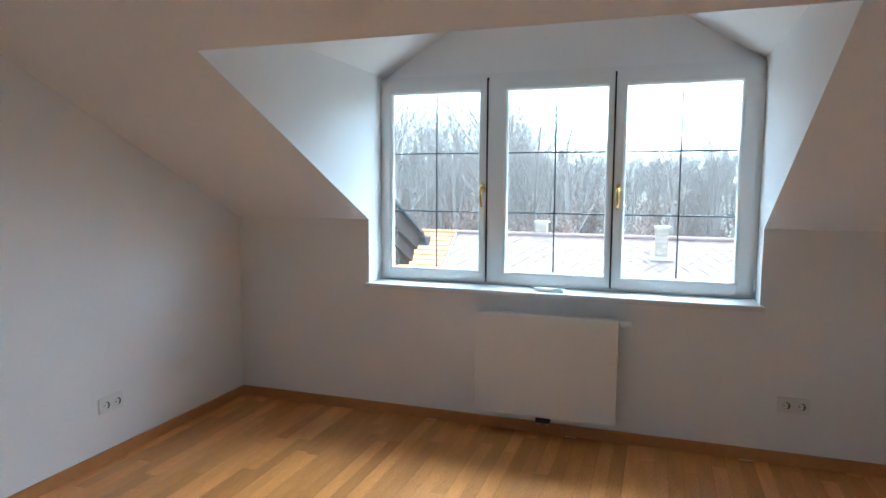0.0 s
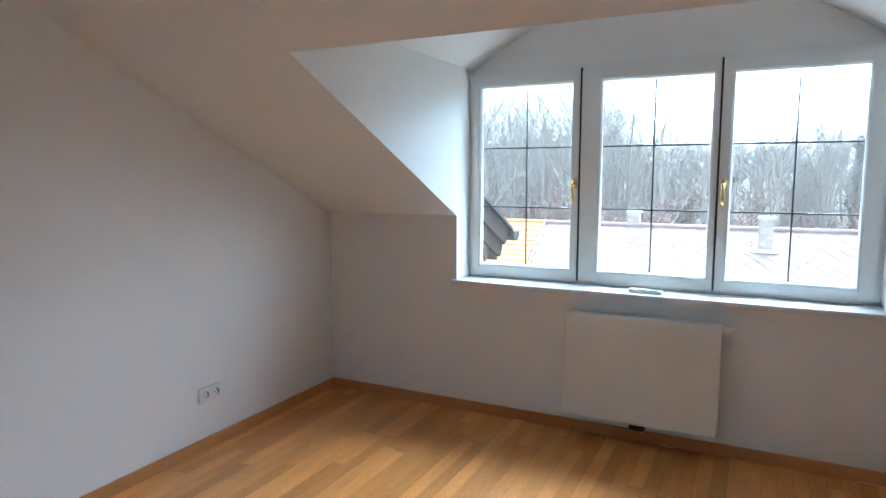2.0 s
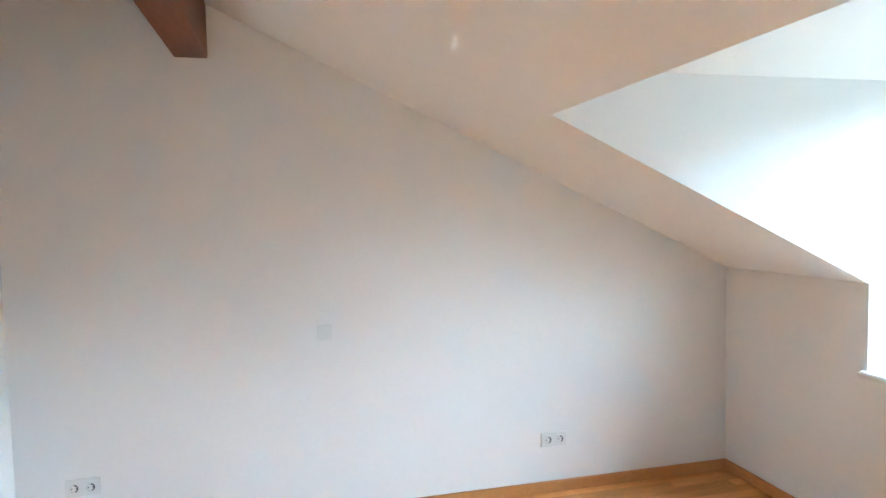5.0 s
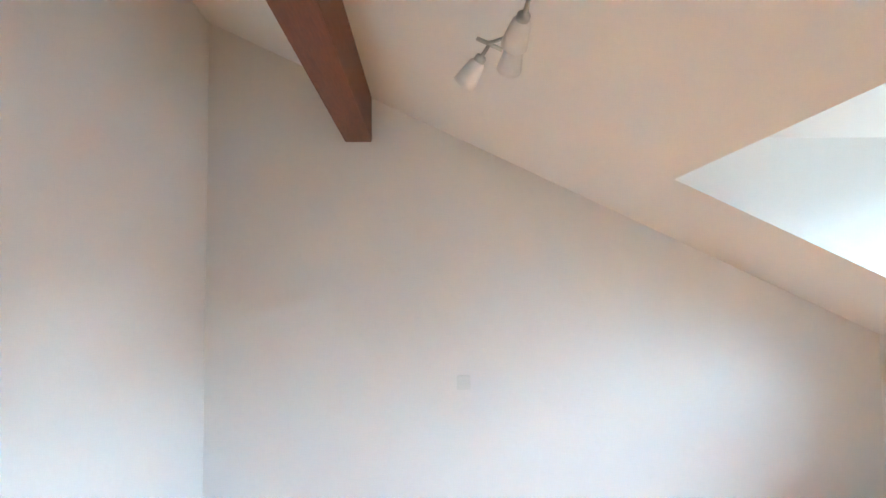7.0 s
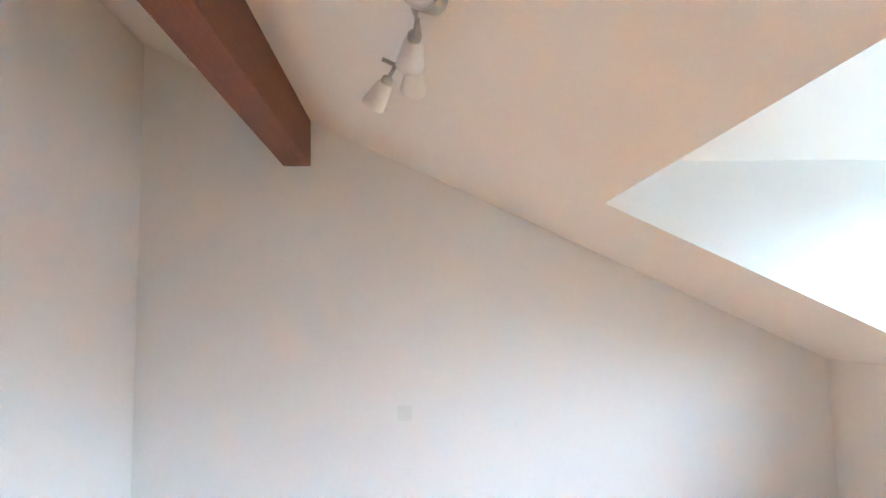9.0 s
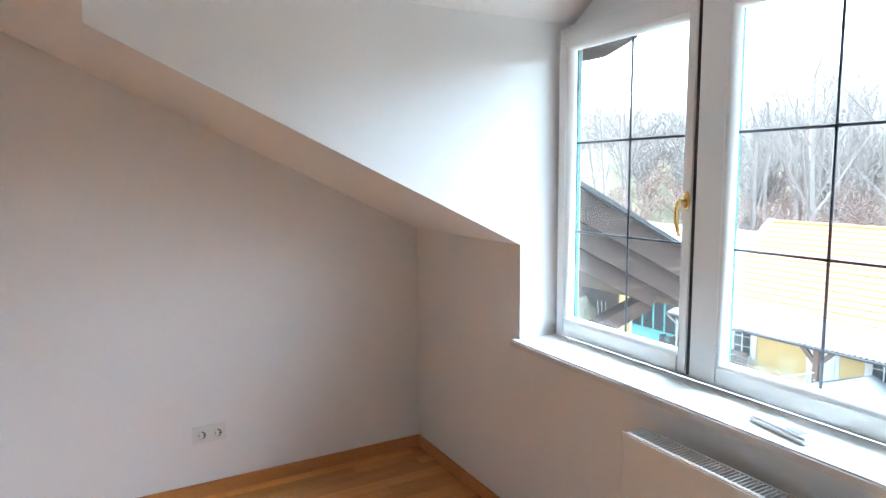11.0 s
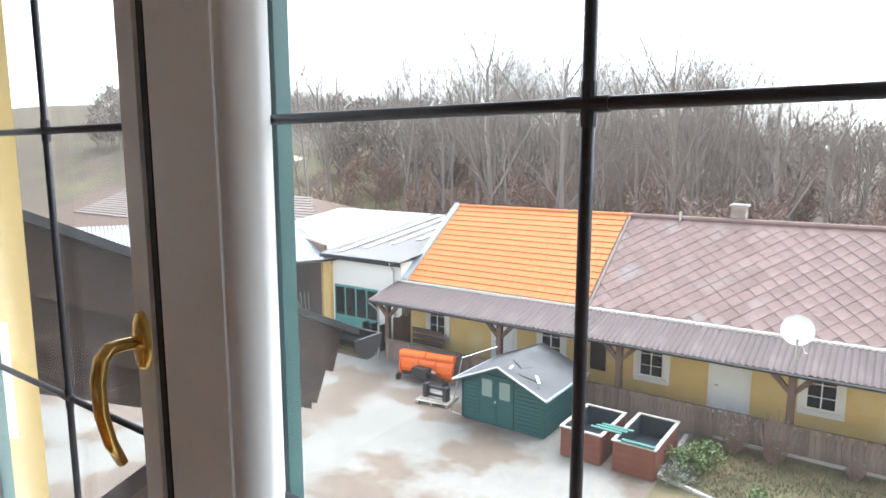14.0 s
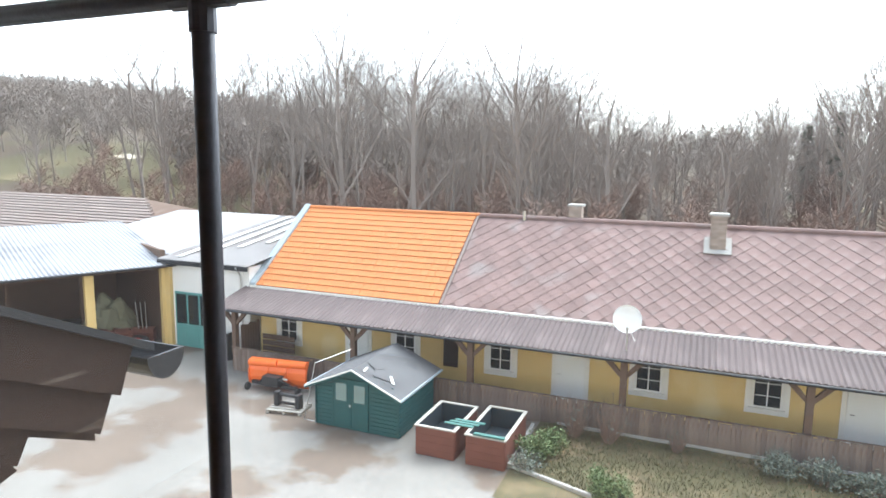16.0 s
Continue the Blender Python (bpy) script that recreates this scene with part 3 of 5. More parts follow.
# ---- outside: our own building, seen past the window ----
own = thing("own_house_front", "yellow rendered house front around the dormer window", "house", kind="structure")
bm = bmesh.new()
for x0, x1 in ((0.78, 0.905), (DX1 + 0.05, DX1 + 0.4)):
    box(bm, x0, x1, 0.264, 0.352, 0.4, 2.6)
box(bm, 0.9, DX1 + 0.05, 0.30, 0.352, WZ1 + 0.03, 2.9)
box(bm, -9, 12, 0.305, 0.35, GROUND, 0.55)
part("wall", bm, M_YELLOW, own, "ochre yellow render")
part("outer_sill", solid(0.88, DX1 + 0.07, 0.318, 0.40, 0.78, 0.80, 0.004), M_ZINC, own, "dark sheet metal sill")
# stepped verge boards of the roof that runs down beside the dormer
eave = thing("roof_verge", "dark brown stepped verge boards with worn edges", "roof edge", kind="structure")
for i, (top, bot, yend, x) in enumerate(((0.0, -0.155, 1.29, 0.80), (-0.135, -0.275, 1.24, 0.775), (-0.255, -0.375, 1.03, 0.75))):
    bm = bmesh.new()
    z0 = lambda y: 0.99 + SL * (1.40 - y) + 0.0
    prism(bm, [(0.345, z0(0.345) + top), (yend, z0(yend) + top), (yend - 0.05, z0(yend - 0.05) + bot), (0.345, z0(0.345) + bot)], "x", x - 0.03, x)
    part("verge_board", bm, M_BOARD, eave)
bm = bmesh.new()
prism(bm, [(0.345, z0(0.345) - 0.005), (1.34, z0(1.34) - 0.005), (1.34, z0(1.34) + 0.018), (0.345, z0(0.345) + 0.018)], "x", -2.5, 0.825)
part("verge_flashing", bm, M_ZINC, eave, "dark sheet metal edge")
bm = bmesh.new()
prism(bm, [(0.345, z0(0.345) - 0.3), (1.2, z0(1.2) - 0.3), (1.2, z0(1.2) - 0.02), (0.345, z0(0.345) - 0.02)], "x", -2.5, 0.74)
part("rafter_soffit", bm, M_BOARD, eave)
bm = bmesh.new()
gut = [(1.30 + 0.062 + 0.068 * math.cos(a), 0.985 + 0.02 + 0.075 * math.sin(a)) for a in [math.pi + k * math.pi / 12 for k in range(13)]]
gut2 = [(1.362 + 0.060 * math.cos(a), 1.005 + 0.067 * math.sin(a)) for a in [2 * math.pi - k * math.pi / 12 for k in range(13)]]
prism(bm, gut + gut2, "x", -2.5, 0.84)
prism(bm, gut, "x", 0.835, 0.845)
part("gutter", bm, M_ZINC, eave, "half-round dark metal gutter")
bm = bmesh.new()
d = Vector((0, 0.62, 0.20)).normalized()
prism(bm, [(0.30, 0.585), (0.985, 0.80), (0.945, 0.87), (0.30, 0.665)], "x", 0.66, 0.74)
part("brace", bm, M_BOARD, eave, "dark brown timber brace")
over = thing("dormer_eave", "dark brown barge board end over the window", "roof edge", kind="structure")
bm = bmesh.new()
prism(bm, [(0.354, 2.30), (0.86, 2.30), (0.86, 2.24), (0.79, 2.14), (0.60, 2.04), (0.47, 2.01), (0.354, 2.0)], "x", 0.72, 0.78)
part("barge_board", bm, M_BOARD, over)
part("soffit", solid(0.72, DX1 + 0.4, 0.353, 0.80, 2.30, 2.34), M_BOARD, over)


# ---- ground ----
def ground_z(x, y):
    def ease(a, b, v):
        k = min(1, max(0, (v - a) / (b - a)))
        return k * k * (3 - 2 * k)
    z = GROUND + 0.42 * ease(-16, -22, x) * ease(21, 17, y) * ease(0, 8, y)
    z += ease(32, 75, y) * 3.2 + ease(-20, -75, x) * ease(20, 60, y) * 4.0
    z += ease(-40, -80, x) * ease(40, 78, y) * 2.6
    z += ease(70, 220, y) * 6 + ease(-60, -260, x) * ease(0, 120, y) * 16
    return z


def sheet(xs, ys, lift=0.0, rough=0.0):
    bm = bmesh.new()
    g = [[bm.verts.new((x, y, ground_z(x, y) + lift + rough * noise.noise((x * 0.9, y * 0.9, 3)))) for x in xs] for y in ys]
    for a, b in zip(g, g[1:]):
        for i in range(len(xs) - 1):
            bm.faces.new((a[i], a[i + 1], b[i + 1], b[i]))
    return bm


gx = [-1500, -700, -350] + [-260 + 5 * i for i in range(95)] + [300, 700, 1500]
gy = [-1500, -500, -100, -20] + [-5 + 2.5 * i for i in range(60)] + [160, 180, 200, 240, 350, 700, 1500]
bm = sheet(gx, gy)
for v in bm.verts:
    if -34 < v.co.x < 17 and -6 < v.co.y < 27:
        v.co.z -= 0.6
setting("ground", bm, M_FIELD, "brown winter ground with dead grass", "ground", True)
yx, yy = [-34 + 0.5 * i for i in range(101)], [0.4 + 0.5 * i for i in range(55)]
bm = sheet(yx, yy, 0.02, 0.012)
dead = [f for f in bm.faces if f.calc_center_median().x > -1.6 and f.calc_center_median().y > 15.4 and f.calc_center_median().y < 19.4]
bmesh.ops.delete(bm, geom=dead, context="FACES")
setting("yard", bm, M_YARD, "pale cracked concrete yard with damp brown patches", "yard", True)
bm = bmesh.new()
lx, ly = [-2.15 + 0.3 * i for i in range(62)], [14.2 + 0.25 * i for i in range(21)]
g = [[bm.verts.new((x, y + (-0.32 * (x + 2.1) if j == 0 else 0) * 1.0, GROUND + 0.05 + 0.03 * noise.noise((x, y, 1)))) for x in lx] for j, y in enumerate(ly)]
for a, b in zip(g, g[1:]):
    for i in range(len(lx) - 1):
        bm.faces.new((a[i], a[i + 1], b[i + 1], b[i]))
setting("lawn", bm, M_LAWN, "patchy winter lawn along the fence", "lawn", True)
rng = random.Random(4)
kerb = thing("kerb", "grey kerb stones edging the lawn", "kerb", kind="structure")
me = mesh_of(solid(-0.48, 0.48, -0.06, 0.06, -0.06, 0.13, 0.015), M_STONE)
for i in range(9):
    piece("stone", me, kerb, (-1.75 + 0.93 * i, 15.72 - 0.30 * i, GROUND + 0.02), (0, 0, radians(-18)))
for i in range(3):
    piece("stone", me, kerb, (-2.25 - 0.0 * i, 16.3 + 1.0 * i, GROUND + 0.02), (0, 0, radians(92)))

# ---- the long low house ----
HX0, HX1, HY = -14.8, 19.0, 21.2
house = thing("farm_house", "long low yellow house with orange and pink roofs", "house")
RZ, RY = -0.78, 25.0
EZ, EY = -3.72, 20.95
part("wall", prism(bmesh.new(), [(HY, GROUND - 0.2), (28.8, GROUND - 0.2), (28.8, -3.6), (RY, RZ - 0.12), (HY, -3.62)], "x", HX0 + 0.15, HX1), M_YELLOW, house, "ochre yellow render")
rs = (RZ - EZ) / (RY - EY)
ang = math.atan(rs)
bm = bmesh.new()
prism(bm, [(EY, EZ - 0.10), (RY, RZ - 0.10), (RY, RZ - 0.03), (EY, EZ - 0.03)], "x", HX0, HX1)
prism(bm, [(RY, RZ - 0.10), (29.1, EZ - 0.10), (29.1, EZ - 0.03), (RY, RZ - 0.03)], "x", HX0, HX1)
roof = part("roof", bm, M_SLATE, house, "weathered pink diamond slate roof")
bm = bmesh.new()
prism(bm, [(EY - 0.05, EZ - 0.05), (RY, RZ + 0.04), (RY, RZ + 0.16), (EY - 0.05, EZ + 0.10)], "x", HX0 - 0.12, HX0 + 0.16)
part("verge_flashing", bm, M_FLASH, house, "blue-grey sheet metal verge")
for x0, x1, mt in ((HX0, -6.35, M_TILE), (-6.35, HX1, M_SLATE)):
    bm = bmesh.new()
    n = int((x1 - x0) / 0.4)
    for i in range(n):
        w = (x1 - x0) / n
        rod(bm, (x0 + i * w, RY, RZ + 0.02), (x0 + (i + 1.06) * w, RY, RZ + 0.02), 0.085, 0.095, 8)
    part("ridge_cap", bm, mt, house)
part("joint_strip", prism(bmesh.new(), [(EY, EZ + 0.02), (RY, RZ + 0.02), (RY, RZ + 0.07), (EY, EZ + 0.06)], "x", -6.42, -6.32), M_OLDTILE, house)
part("eaves_flashing", solid(HX0 - 0.1, HX1, 20.86, 20.99, -3.86, -3.73, 0.01), M_TRIM, house, "pale flashing between roof and porch")
# chimneys of brick
for cx, cy, top, bot in ((-2.39, 25.25, -0.25, -1.4), (2.80, 24.2, -0.30, -1.75)):
    ch = part("chimney", solid(cx - 0.24, cx + 0.24, cy - 0.24, cy + 0.24, bot, top), M_BRICK, house, "worn brick chimney")
    bme = mesh_of(solid(-0.115, 0.115, -0.02, 0.02, -0.032, 0.032, 0.004), M_BRICK)
    for r in range(int((top - bot) / 0.08)):
        for k in (-0.12, 0.12):
            piece("brick", bme, ch, (cx + k + (0.03 if r % 2 else -0.03), cy - 0.245, bot + 0.05 + r * 0.08))
            piece("brick", bme, ch, (cx - 0.245, cy + k + (0.03 if r % 2 else -0.03), bot + 0.05 + r * 0.08), (0, 0, radians(90)))
    part("cap", solid(cx - 0.32, cx + 0.32, cy - 0.32, cy + 0.32, top, top + 0.09, 0.02), M_STONE, ch)
part("chimney_flashing", solid(2.35, 3.25, -0.42, 0.42, 0.045, 0.07, m=Matrix.Translation((0, 24.15, RZ - rs * 0.85)) @ Matrix.Rotation(ang, 4, "X")), M_STONE, house, "pale sheet metal round the chimney foot")
for vx in (-4.4, 9.2):
    part("vent_pipe", rod(bmesh.new(), (vx, 24.9, RZ - 0.1), (vx, 24.9, RZ + 0.28), 0.06), M_STEEL, house)
# porch roof: sheets of corrugated board
psl = (-3.80 + 4.26) / (20.92 - 18.95)
pang = math.atan(psl)
bm = bmesh.new()
N = 48
top, bot = [], []
for i in range(N + 1):
    x = i * 1.08 / N
    h = 0.026 * math.sin(2 * math.pi * x / 0.18)
    top.append((bm.verts.new((x, -1.03, h + 0.008)), bm.verts.new((x, 1.03, h + 0.008))))
    bot.append((bm.verts.new((x, -1.03, h)), bm.verts.new((x, 1.03, h))))
for i in range(N):
    bm.faces.new((top[i][0], top[i + 1][0], top[i + 1][1], top[i][1]))
    bm.faces.new((bot[i][1], bot[i + 1][1], bot[i + 1][0], bot[i][0]))
    bm.faces.new((bot[i][0], bot[i + 1][0], top[i + 1][0], top[i][0]))
me = mesh_of(bm, M_CORR)
porch = part("porch_roof", solid(HX0 - 0.3, HX1, 18.99, 19.09, -4.40, -4.30), M_TIMBER, house, "timber eaves beam of the porch")
for i in range(32):
    piece("corrugated_sheet", me, porch, (HX0 - 0.35 + 1.06 * i, 19.93, -4.03 + 0.004 * (i % 2) + rng.uniform(-0.008, 0.008)), (pang, 0, 0))
bm = bmesh.new()
rod(bm, (HX0 - 0.3, 18.88, -4.32), (HX1, 18.88, -4.32), 0.045, seg=8)
part("gutter", bm, M_ZINC, house, "dark porch gutter")
bm = bmesh.new()
rod(bm, (-15.05, 18.9, -4.36), (-14.85, 19.25, -4.75), 0.04)
rod(bm, (-14.85, 19.25, -4.75), (-14.85, 19.25, GROUND), 0.04)
part("downpipe", bm, M_STEEL, house)
for px_ in (-14.5, -9.15, -4.65, 0.33, 5.33, 10.3, 15.3):
    bm = bmesh.new()
    box(bm, px_ - 0.10, px_ + 0.10, 19.36, 19.56, GROUND, -4.30, bevel=0.012)
    post = part("post", bm, M_TIMBER, house, "grey-brown timber porch post")
    for s in (-1, 1):
        bm = bmesh.new()
        prism(bm, [(px_ + s * 0.10, -5.02), (px_ + s * 0.68, -4.42), (px_ + s * 0.68, -4.30), (px_ + s * 0.56, -4.30), (px_ + s * 0.10, -4.84)], "y", 19.40, 19.52)
        part("brace", bm, M_TIMBER, post)


def house_window(x0, x1, z0, z1, rows_=3):
    w = part("window", solid(x0 - 0.0, x1 + 0.0, HY - 0.03, HY + 0.02, z0, z1), M_TRIM, house, "white surround with a dark six-pane window")
    a0, a1, b0, b1 = x0 + 0.2, x1 - 0.2, z0 + 0.2, z1 - 0.1
    bm = bmesh.new()
    ring(bm, a0, a1, b0, b1, 0.045, HY - 0.06, HY - 0.028)
    xm = (a0 + a1) / 2
    box(bm, xm - 0.02, xm + 0.02, HY - 0.058, HY - 0.03, b0 + 0.06, b1 - 0.06)
    for k in range(1, rows_):
        z = b0 + (b1 - b0) * k / rows_
        box(bm, a0 + 0.06, a1 - 0.06, HY - 0.054, HY - 0.032, z - 0.011, z + 0.011)
    part("frame", bm, M_WHITE, w)
    pm = mesh_of(solid(-0.5, 0.5, -0.004, 0.004, -0.5, 0.5), M_DARKGLASS)
    for c in range(2):
        for r in range(rows_):
            o = piece("pane", pm, w, (a0 + 0.06 + (a1 - a0 - 0.12) * (c + 0.5) / 2, HY - 0.036, b0 + 0.06 + (b1 - b0 - 0.12) * (r + 0.5) / rows_))
            o.scale = ((a1 - a0 - 0.12) / 2, 1, (b1 - b0 - 0.12) / rows_)
    part("sill", solid(x0 + 0.1, x1 - 0.1, HY - 0.10, HY - 0.03, z0 + 0.14, z0 + 0.19), M_TRIM, w)


for wx in (-13.2, -8.4 + 0.5, -4.12, 0.95, 4.45, 9.4, 12.9):
    house_window(wx - 0.62, wx + 0.62, -6.15, -4.65)


def house_door(x0, x1, mt, label):
    dr = part("door", solid(x0 - 0.14, x1 + 0.14, HY - 0.03, HY + 0.02, GROUND, -4.70), M_TRIM, house, label)
    lf = part("leaf", solid(x0, x1, HY - 0.07, HY - 0.028, GROUND + 0.05, -4.84, 0.006), mt, dr)
    for k in range(3):
        part("panel", solid(x0 + 0.12, x1 - 0.12, HY - 0.078, HY - 0.068, GROUND + 0.2 + 0.6 * k, GROUND + 0.7 + 0.6 * k, 0.004), mt, lf)
    part("handle", rod(bmesh.new(), (x0 + 0.08, HY - 0.12, -5.75), (x0 + 0.20, HY - 0.12, -5.75), 0.014), M_BLACK, lf)


house_door(-2.12, -1.12, M_WHITE, "white panelled house door")
house_door(-10.4, -9.5, M_WHITE, "white panelled house door")
house_door(6.55, 8.6, M_WHITE, "wide white boarded gate door")
hatch = part("hatch", solid(-6.33, -5.75, HY - 0.05, HY + 0.02, -6.08, -5.05, 0.01), M_BOARD, house, "dark brown wall hatch")

# porch end boarding
bay = thing("porch_screen", "brown board screen at the porch end", "screen", (-14.3, 19.9, GROUND))
for k in range(7):
    part("board", solid(-0.02, 0.02, -0.35 + k * 0.16, -0.20 + k * 0.16, 0, 1.75 - 0.03 * (k % 3), 0.004), M_TIMBER, bay)
for k in range(4):
    part("rail_board", solid(0.03, 1.6, 0.9, 0.94, 0.15 + 0.25 * k, 0.36 + 0.25 * k, 0.004), M_TIMBER, bay)

# satellite dish on the porch roof
dish = thing("satellite_dish", "white satellite dish on the porch roof", "satellite dish", (0.39, 19.0, -3.07))
prof = [(0.001, 0.0)] + [(0.41 * k / 8, 0.10 * (k / 8) ** 2) for k in range(1, 9)] + [(0.415, 0.108)] + [(0.40 * k / 8, 0.10 * (k / 8) ** 2 - 0.012) for k in range(8, 0, -1)] + [(0.001, -0.012)]
part("reflector", lathe(bmesh.new(), prof, 36, pose(0, 0, 0, 72, 0, 6)), M_WHITE, dish, "plain white reflector", smooth=True)
bm = bmesh.new()
rod(bm, (0, 0.05, -0.05), (0.0, 0.22, -0.30), 0.025)
rod(bm, (0.0, 0.22, -0.30), (0.0, 0.22, -1.02), 0.025)
part("mast", bm, M_STEEL, dish)
bm = bmesh.new()
rod(bm, (0.0, 0.02, -0.42), (0.06, -0.45, -0.28), 0.012)
rod(bm, (0.06, -0.45, -0.28), (0.06, -0.46, -0.12), 0.03)
part("feed_arm", bm, M_STEEL, dish)
bm = bmesh.new()
rod(bm, (0.1, 0.1, -0.35), (0.22, 0.05, -0.62), 0.008)
rod(bm, (0.22, 0.05, -0.62), (0.26, 0.4, -0.70), 0.008)
part("cable", bm, M_PLASTIC, dish)

# ---- fence of upright boards ----
fence = thing("board_fence", "weathered grey-brown upright board fence", "fence")
widths = [0.11, 0.125, 0.135, 0.12]
fm = [mesh_of(solid(-w / 2, w / 2, -0.011, 0.011, 0, h, 0.003), M_FENCE) for w, h in zip(widths, (0.90, 0.93, 0.915, 0.94))]
x = HX0 + 0.4
while x < 13.0:
    k = rng.randrange(4)
    piece("board", fm[k], fence, (x + widths[k] / 2, 19.20 + rng.uniform(-0.006, 0.006), ground_z(x, 19.2) + rng.uniform(0.0, 0.02)), (0, radians(rng.uniform(-0.7, 0.7)), 0))
    x += widths[k] + 0.004
for z in (0.2, 0.72):
    part("rail", solid(HX0 + 0.3, 13, 19.215, 19.26, GROUND + z, GROUND + z + 0.08), M_TIMBER, fence)
part("cap_rail", solid(HX0 + 0.3, 13, 19.16, 19.25, GROUND + 0.945, GROUND + 0.97), M_FENCE, fence)
part("plinth", solid(-1.6, 13, 19.13, 19.18, GROUND, GROUND + 0.14, 0.01), M_STONE, fence, "grey concrete plinth")

# ---- green garden shed ----
SX0, SX1, SY0, SY1 = -8.62, -5.68, 16.2, 18.75
shed = thing("garden_shed", "dark green timber shed with grey felt roof", "shed")
part("core", prism(bmesh.new(), [(SX0 + 0.04, GROUND), (SX1 - 0.04, GROUND), (SX1 - 0.04, -5.40), ((SX0 + SX1) / 2, -4.80), (SX0 + 0.04, -5.40)], "y", SY0 + 0.04, SY1 - 0.04), M_SHED, shed)
SM = (SX0 + SX1) / 2
for k in range(11):
    z = GROUND + 0.05 + k * 0.128
    part("log", solid(SX1 - 0.045, SX1, SY0 - 0.06, SY1, z, z + 0.122, 0.018), M_SHED, shed)
    if z > -5.5:
        continue
    part("log", solid(SX0, SX0 + 0.045, SY0 - 0.06, SY1, z, z + 0.122, 0.018), M_SHED, shed)
for k in range(16):
    z = GROUND + 0.05 + k * 0.128
    hw = 1.47 if z < -5.45 else (-4.83 - z) / 0.6 * 1.47
    if hw > 0.15:
        for a, b in ((SM - hw, min(SM + hw, SM - 0.86)), (max(SM + 0.42, SM - hw), SM + hw), (SM - 0.86, SM + 0.42)):
            if b - a > 0.06 and not (a == SM - 0.86 and z < -5.18) and a >= SM - hw - 0.001 or (a == SM - 0.86 and z >= -5.18):
                a2, b2 = max(a, SM - hw), min(b, SM + hw)
                if b2 - a2 > 0.06:
                    part("log", solid(a2, b2, SY0 - 0.005, SY0 + 0.045, z, z + 0.122, 0.016), M_SHED, shed)
for x0, x1 in ((SM - 0.85, SM - 0.225), (SM - 0.215, SM + 0.41)):
    dr = part("door", solid(x0, x1, SY0 - 0.03, SY0 + 0.02, GROUND + 0.06, -5.16, 0.006), M_SHED, shed)
    part("pane", solid(x0 + 0.13, x1 - 0.11, SY0 - 0.036, SY0 - 0.028, -5.86, -5.30), M_SHEDGLASS, dr, "milky pane")
    bm = bmesh.new()
    ring(bm, x0 + 0.09, x1 - 0.07, -5.90, -5.26, 0.04, SY0 - 0.045, SY0 - 0.03)
    part("pane_frame", bm, M_SHED, dr)
    part("hinge_post", solid(x0, x0 + 0.05, SY0 - 0.042, SY0 - 0.03, GROUND + 0.08, -5.18), M_SHED, dr)
part("lock", solid(SM - 0.24, SM - 0.19, SY0 - 0.06, SY0 - 0.03, -6.02, -5.95, 0.005), M_STEEL, shed)
for s in (-1, 1):
    bm = bmesh.new()
    e = SM + s * 1.66
    prism(bm, [(e, -5.475), (SM, -4.755), (SM, -4.715), (e, -5.435)], "y", SY0 - 0.32, SY1 + 0.25)
    part("roof_felt", bm, M_FELT, shed, "weathered grey roofing felt")
    bm = bmesh.new()
    prism(bm, [(e, -5.53), (SM, -4.81), (SM, -4.76), (e, -5.48)], "y", SY0 - 0.34, SY0 - 0.30)
    part("barge_board", bm, M_SHED, shed)
    bm = bmesh.new()
    prism(bm, [(e, -5.472), (SM, -4.752), (SM, -4.706), (e, -5.426)], "y", SY0 - 0.345, SY0 - 0.315)
    part("edge_strip", bm, M_TRIM, shed, "peeling white edge strip")
    bm = bmesh.new()
    box(bm, e - 0.02, e + 0.02, SY0 - 0.32, SY1 + 0.25, -5.49, -5.42)
    part("eaves_strip", bm, M_FLASH, shed)
# torn felt patches
for k, (u, yv, w, l, r, mt) in enumerate(((0.62, 16.75, 0.55, 0.9, 25, M_FELT), (1.0, 16.6, 0.10, 0.42, 40, M_TRIM), (0.35, 16.9, 0.4, 0.5, -20, M_FELT), (0.25, 16.3, 0.07, 0.3, 10, M_TRIM))):
    m = Matrix.Translation((SM + u, yv, -4.70 - 0.4337 * u)) @ Matrix.Rotation(math.atan(0.4337), 4, "Y") @ Matrix.Rotation(radians(r), 4, "Z")
    part("felt_patch", solid(-w / 2, w / 2, -l / 2, l / 2, 0.0 + 0.004 * k, 0.012 + 0.004 * k, 0.003, m), mt, shed, "torn lifted felt")
bm = bmesh.new()
for a, b in (((-0.02, 0, 0), (0.35, 0.1, 1.9)), ((0.35, 0.1, 1.9), (0.9, 1.4, 2.05))):
    rod(bm, a, b, 0.015)
lad = thing("leaning_pole", "grey metal pole frame leaning on the shed", "pole", (-9.15, 16.35, GROUND))
part("pole", bm, M_STEEL, lad)
bm = bmesh.new()
rod(bm, (0, 0, 0.02), (0.52, -0.05, 0.02), 0.015)
part("foot_bar", bm, M_STEEL, lad)


